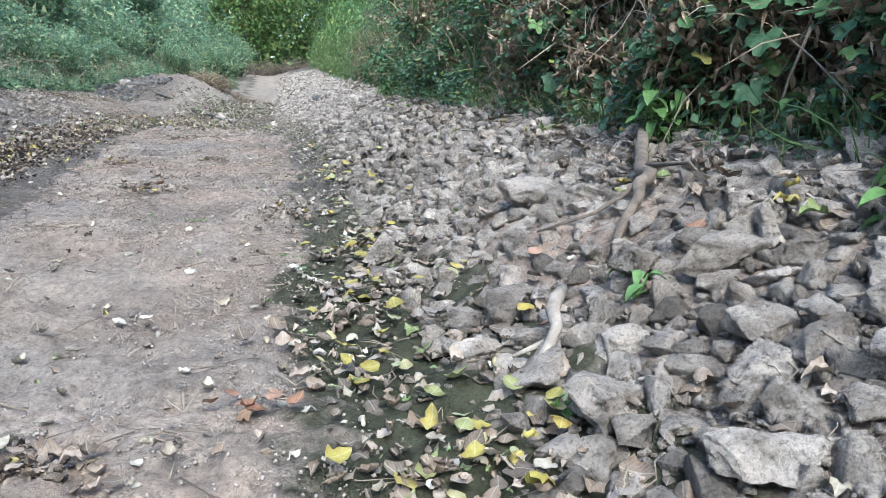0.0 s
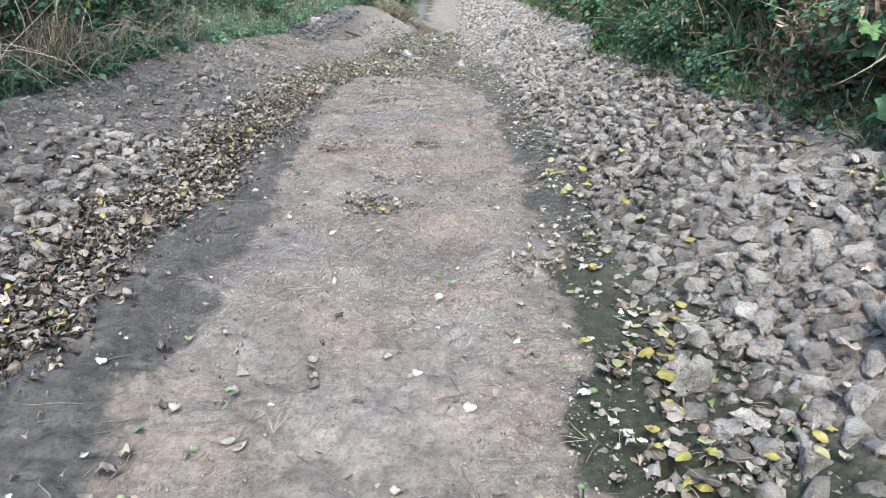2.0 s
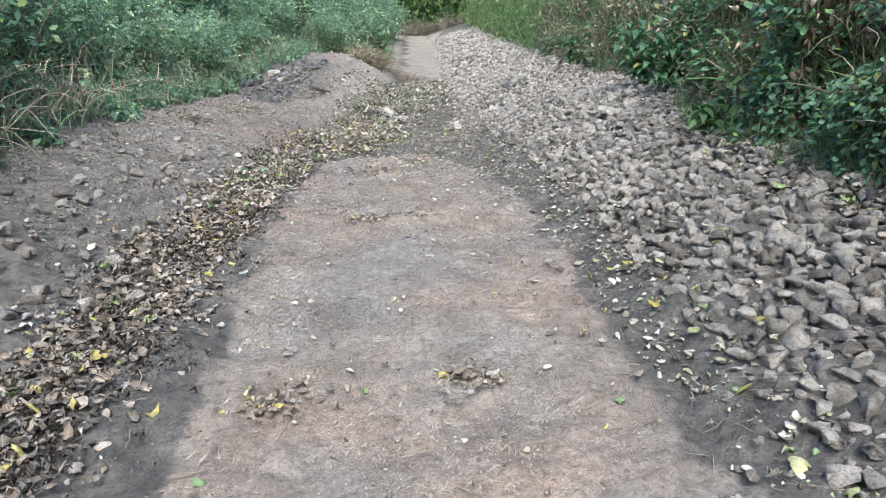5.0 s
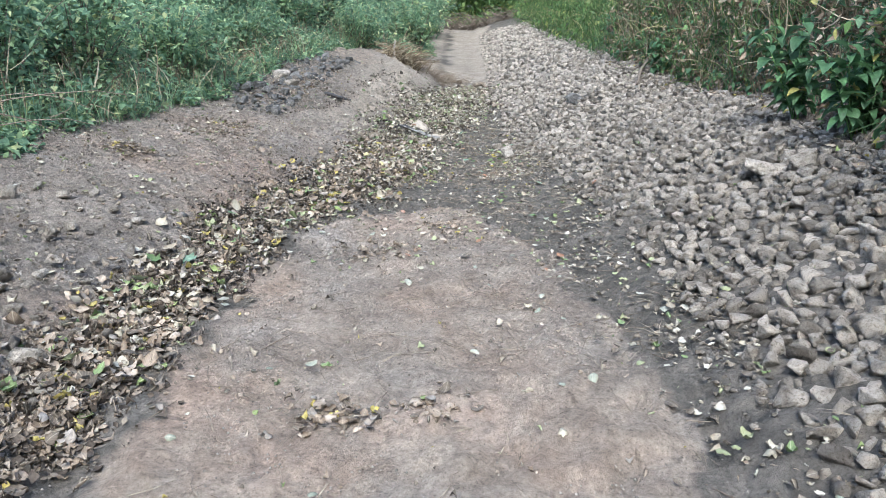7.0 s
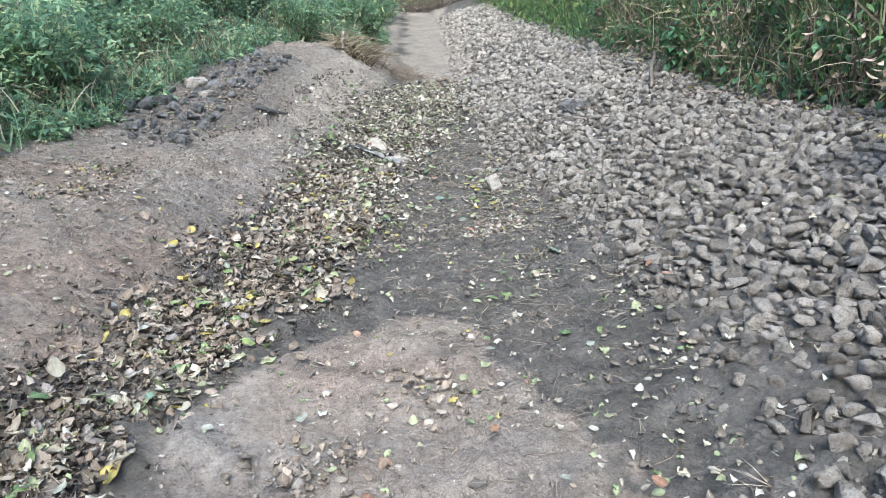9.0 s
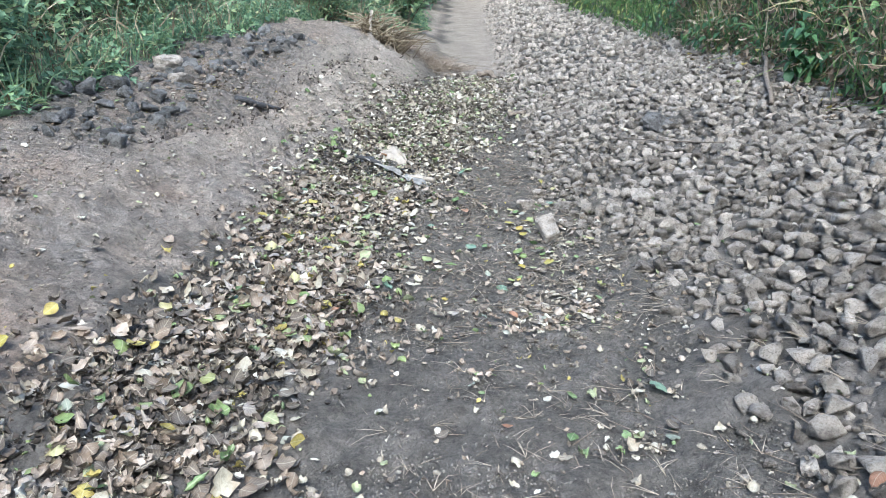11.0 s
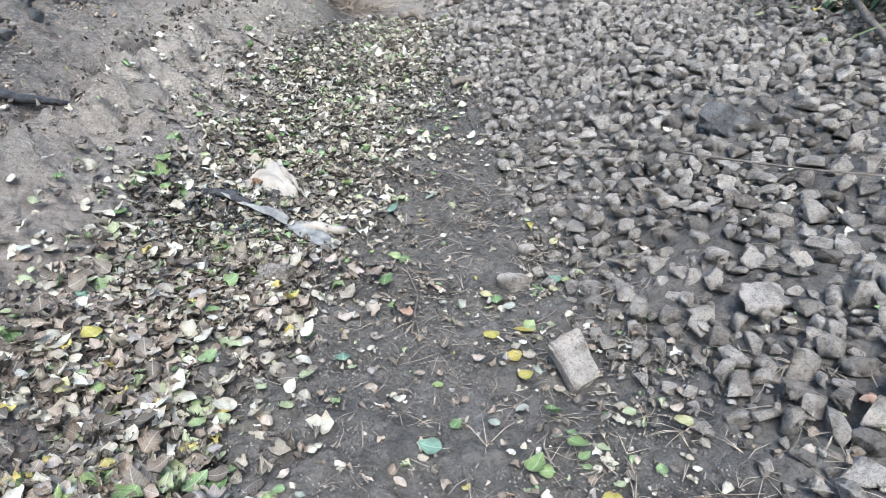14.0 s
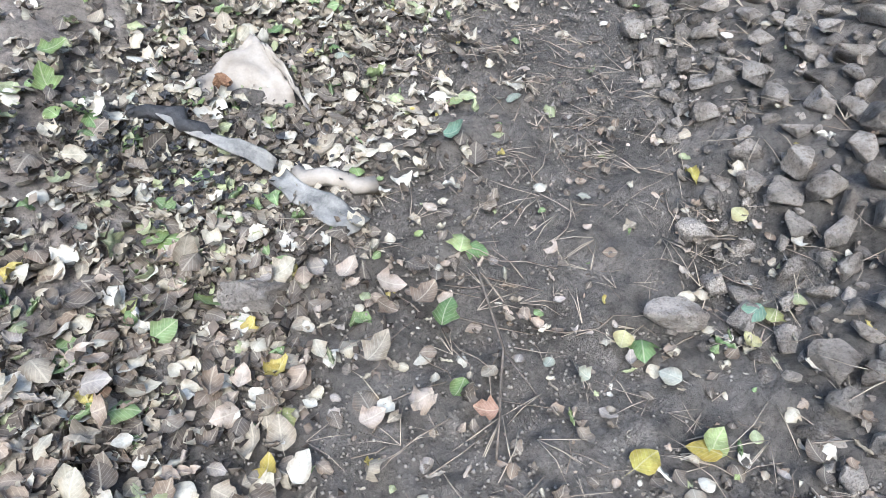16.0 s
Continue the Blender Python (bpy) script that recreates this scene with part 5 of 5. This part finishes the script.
r = np.random.default_rng(78)
n = 26000
y = r.uniform(3, 36, n)
off = np.abs(r.normal(0, 0.6, n)) - 0.12 + 0.15 * waves(y, y * 0, 79, 1.2, 10)
x = brush_foot(y) - off
up = r.random(n) ** 1.4 * np.clip(0.25 + 0.8 * off, 0.1, 0.9) * (1 + 0.35 * waves(y, x, 80, 0.9, 12))
# weeds before about y = 12 get their shade from the darker ivy leaf colour
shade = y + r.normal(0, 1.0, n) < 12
for some, mat, label in ((~shade, SHRUB, "low tangled weeds below the bushes"), (shade, IVY, "low weeds below the bushes, darkened for shade")):
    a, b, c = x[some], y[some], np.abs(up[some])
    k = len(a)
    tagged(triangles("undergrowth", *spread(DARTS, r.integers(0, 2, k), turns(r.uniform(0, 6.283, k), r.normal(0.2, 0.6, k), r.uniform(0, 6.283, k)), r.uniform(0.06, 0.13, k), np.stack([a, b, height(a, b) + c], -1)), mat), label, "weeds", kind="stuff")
tangle = []
for i in range(300):
    y = r.uniform(4.5, 13)
    x = float(brush_foot(y)) - abs(r.normal(0, 0.5)) + 0.1
    ps = [Vector((x, y, zg(x, y) + r.uniform(0, 0.15)))]
    d = Vector((r.normal(0.1, 0.4), r.normal(0, 0.6), r.uniform(0.3, 1.2)))
    for k in range(6):
        ps.append(ps[-1] + d * 0.17)
        d += Vector((r.normal(0.03, 0.15), r.normal(0, 0.2), r.normal(-0.25, 0.12)))
        ps[-1].z = max(ps[-1].z, zg(ps[-1].x, ps[-1].y) + 0.01)
    tangle.append(tube(ps, np.linspace(r.uniform(0.004, 0.008), 0.002, 7), 4, i))
tagged(triangles("bare_brambles", *joined(tangle), TWIG), "bare arching bramble stems below the bushes", "brambles", kind="stuff")


r = np.random.default_rng(81)
n = 2200
y = np.concatenate([r.uniform(9, 30, 1500), r.normal(8.4, 0.4, 700)])
x = brush_foot(y) - np.abs(r.normal(0, 0.5, n)) + 0.1
tagged(triangles("dry_grass", *spread(BLADES, r.integers(0, 3, n), turns(r.uniform(0, 6.283, n), r.normal(0.3, 0.6, n), r.uniform(0, 6.283, n)), r.uniform(0.15, 0.6, n), np.stack([x, y, height(x, y) + np.abs(r.normal(0, 0.18, n))], -1)), STRAW), "dry stalks tangled in the bushes", "grass", kind="stuff")


# ---- stake, reeds and brushwood on the mound ----
def bundle(name, label, x, y, count, long, spread_to, mat, seed, lean=0.6, thick=0.007, rise=(0.3, 1.0)):
    r = np.random.default_rng(seed)
    out = []
    for k in range(count):
        a = r.uniform(0, 6.283)
        b = Vector((x + r.normal(0, spread_to[0]), y + r.normal(0, spread_to[1]), 0))
        b.z = zg(b.x, b.y) + r.uniform(0, 0.06)
        d = Vector((math.cos(a) * lean, math.sin(a) * lean, r.uniform(*rise))).normalized() * long * r.uniform(0.4, 1.1)
        kink = Vector(r.normal(0, 0.09 * long, 3))
        out.append(tube([b, b + d * 0.5 + kink, b + d + Vector((d.x * 0.25, d.y * 0.25, -0.3 * d.z))], [thick, thick * 0.8, thick * 0.4], 4, k))
    return tagged(triangles(name, *joined(out), mat), label, "brushwood", kind="stuff")


bundle("reed_heap", "heap of dry bleached reeds on the mound", -0.66, 25.85, 330, 0.62, (0.2, 0.2), STRAW, 601, 0.7, 0.011, (0.0, 1.0))
bundle("brushwood", "bare dark brushwood at the mound's foot", 0.18, 26.7, 420, 0.42, (0.28, 0.34), TWIG, 602, 1.0, 0.006, (-0.1, 0.9))
stick("stake", "pale wooden stake leaning on dry reeds", [(-0.9, 25.5, 0.0), (-0.9, 25.53, 0.22), (-0.89, 25.56, 0.42)], [0.026, 0.025, 0.022], DRIFT, [], 44, "stake")
bundle("brushwood", "grey dead brushwood across the far track", 2.2, 50, 320, 1.6, (2.0, 0.7), BARK, 603, 1.2, 0.016)


# ---- thicket that closes the far end ----
r = np.random.default_rng(640)
n = 52000
x = r.uniform(-16, 18, n)
y = 59 + r.normal(0, 1.6, n) + 2.0 * waves(x, x * 0, 641, 6.0, 6)
top = 6.5 + 1.5 * waves(x, x * 0, 642, 4.0, 8)
z = height(x, y) + top * r.random(n) ** 1.5
tagged(triangles("far_thicket", *spread(FLAKES, r.integers(0, 2, n), turns(r.uniform(0, 6.283, n), r.normal(1.2, 0.5, n), r.uniform(0, 6.283, n)), r.uniform(0.2, 0.42, n), np.stack([x, y, z], -1)), CROWN), "wall of light green undergrowth across the track", "thicket", kind="stuff")


# ---- trees ----
def tree(name, label, seed, tall, wide, leaves, size, mat, low=0.3, lean=0.0):
    r = np.random.default_rng(seed)
    ob = tagged(new(name), label, "tree")
    pts = [Vector((lean * f * f * tall + r.normal(0, 0.04) * tall * 0.1, r.normal(0, 0.04) * tall * 0.1, f * tall * 0.85)) for f in np.linspace(0, 1, 8)]
    trunk = triangles("trunk", *tube(pts, np.linspace(0.02 * tall, 0.005 * tall, 8), 9, seed), BARK, ob, smooth=True)
    limbs, P = [], []
    for k in range(26):
        f = low + (1 - low) * (k + r.random()) / 26
        i = min(6, int(f * 7))
        b = pts[i].lerp(pts[i + 1], f * 7 - i)
        a = k * 2.4 + r.normal(0, 0.4)
        reach = wide * (1.15 - 0.75 * abs(f - 0.45)) * r.uniform(0.6, 1.1)
        e = b + Vector((math.cos(a) * reach, math.sin(a) * reach, reach * r.uniform(0.1, 0.7)))
        mid = b.lerp(e, 0.5) + Vector((0, 0, 0.15 * reach))
        limbs.append(tube([b, mid, e], [0.007 * tall, 0.004 * tall, 0.0015 * tall], 5, k))
        n = leaves // 26
        t = r.random(n) ** 0.6
        q = np.array(b[:]) + (np.array(mid[:]) - np.array(b[:])) * np.minimum(1, 2 * t)[:, None] + (np.array(e[:]) - np.array(mid[:])) * np.maximum(0, 2 * t - 1)[:, None]
        clump = r.normal(0, 1, (9, 3)) * 0.22 * wide
        P.append(q + clump[r.integers(0, 9, n)] + r.normal(0, 0.09 * wide, (n, 3)))
    triangles("branching", *joined(limbs), BARK, ob, smooth=True)
    P = np.concatenate(P)
    P[:, 2] = np.maximum(P[:, 2], 0.15 * tall)
    n = len(P)
    shapes = FLAKES
    triangles("crown", *spread(shapes, r.integers(0, len(shapes), n), turns(r.uniform(0, 6.283, n), r.normal(1.0, 0.6, n), r.uniform(0, 6.283, n)), r.uniform(*size, n), P), mat, ob)
    return ob


trees = [tree("tree", "slender tree with light green leaves", 701, 8.0, 1.9, 4200, (0.14, 0.26), CROWN, 0.3), tree("tree", "tall leafy tree with drooping branches", 702, 11.0, 2.6, 6500, (0.2, 0.36), CROWN, 0.15, 0.03), tree("tree", "dark tree wrapped in dense ivy", 703, 6.0, 1.3, 5200, (0.12, 0.22), IVY, 0.05)]
# trees with y below 0 are unseen additions that close the surroundings behind the camera
spots = [(2, -3.1, 29.5, 0.75), (1, 0.8, 57, 1.0), (0, -2.5, 47, 1.0), (0, 3.8, 62, 1.2), (1, -5.5, 52, 1.0), (1, -9.5, 38, 0.9), (0, -6.5, 33, 0.8), (1, 6.5, 49, 1.1), (0, 7.2, 34, 1.0), (2, 6.3, 27, 1.1), (1, -14, 45, 1.0), (0, -12, 28, 0.7), (1, 10, 60, 1.2), (2, 1.8, 66, 1.7), (1, -2, 72, 1.3), (0, -19, 40, 1.0), (1, 9, 42, 1.1), (2, 7, 20, 1.0), (1, 9, 10, 0.9), (0, 8, -3, 1.0), (1, -10, -8, 1.0), (0, -3, -16, 1.1), (1, 4, -18, 1.0), (0, 6.5, 14, 0.7), (2, -5, 62, 1.6), (0, -14, 60, 1.3), (1, -26, 55, 1.3), (1, 16, 50, 1.2), (0, 5, 80, 1.6), (1, -9, 80, 1.5)]
used = set()
for k, x, y, s in spots:
    m = Matrix.Translation((x, y, zg(x, y) - 0.1)) @ Matrix.Rotation(rng.uniform(0, 6.28), 4, "Z") @ Matrix.Scale(s, 4)
    ob = trees[k] if k not in used else copy_thing(trees[k], m)
    used.add(k)
    ob.matrix_world = m
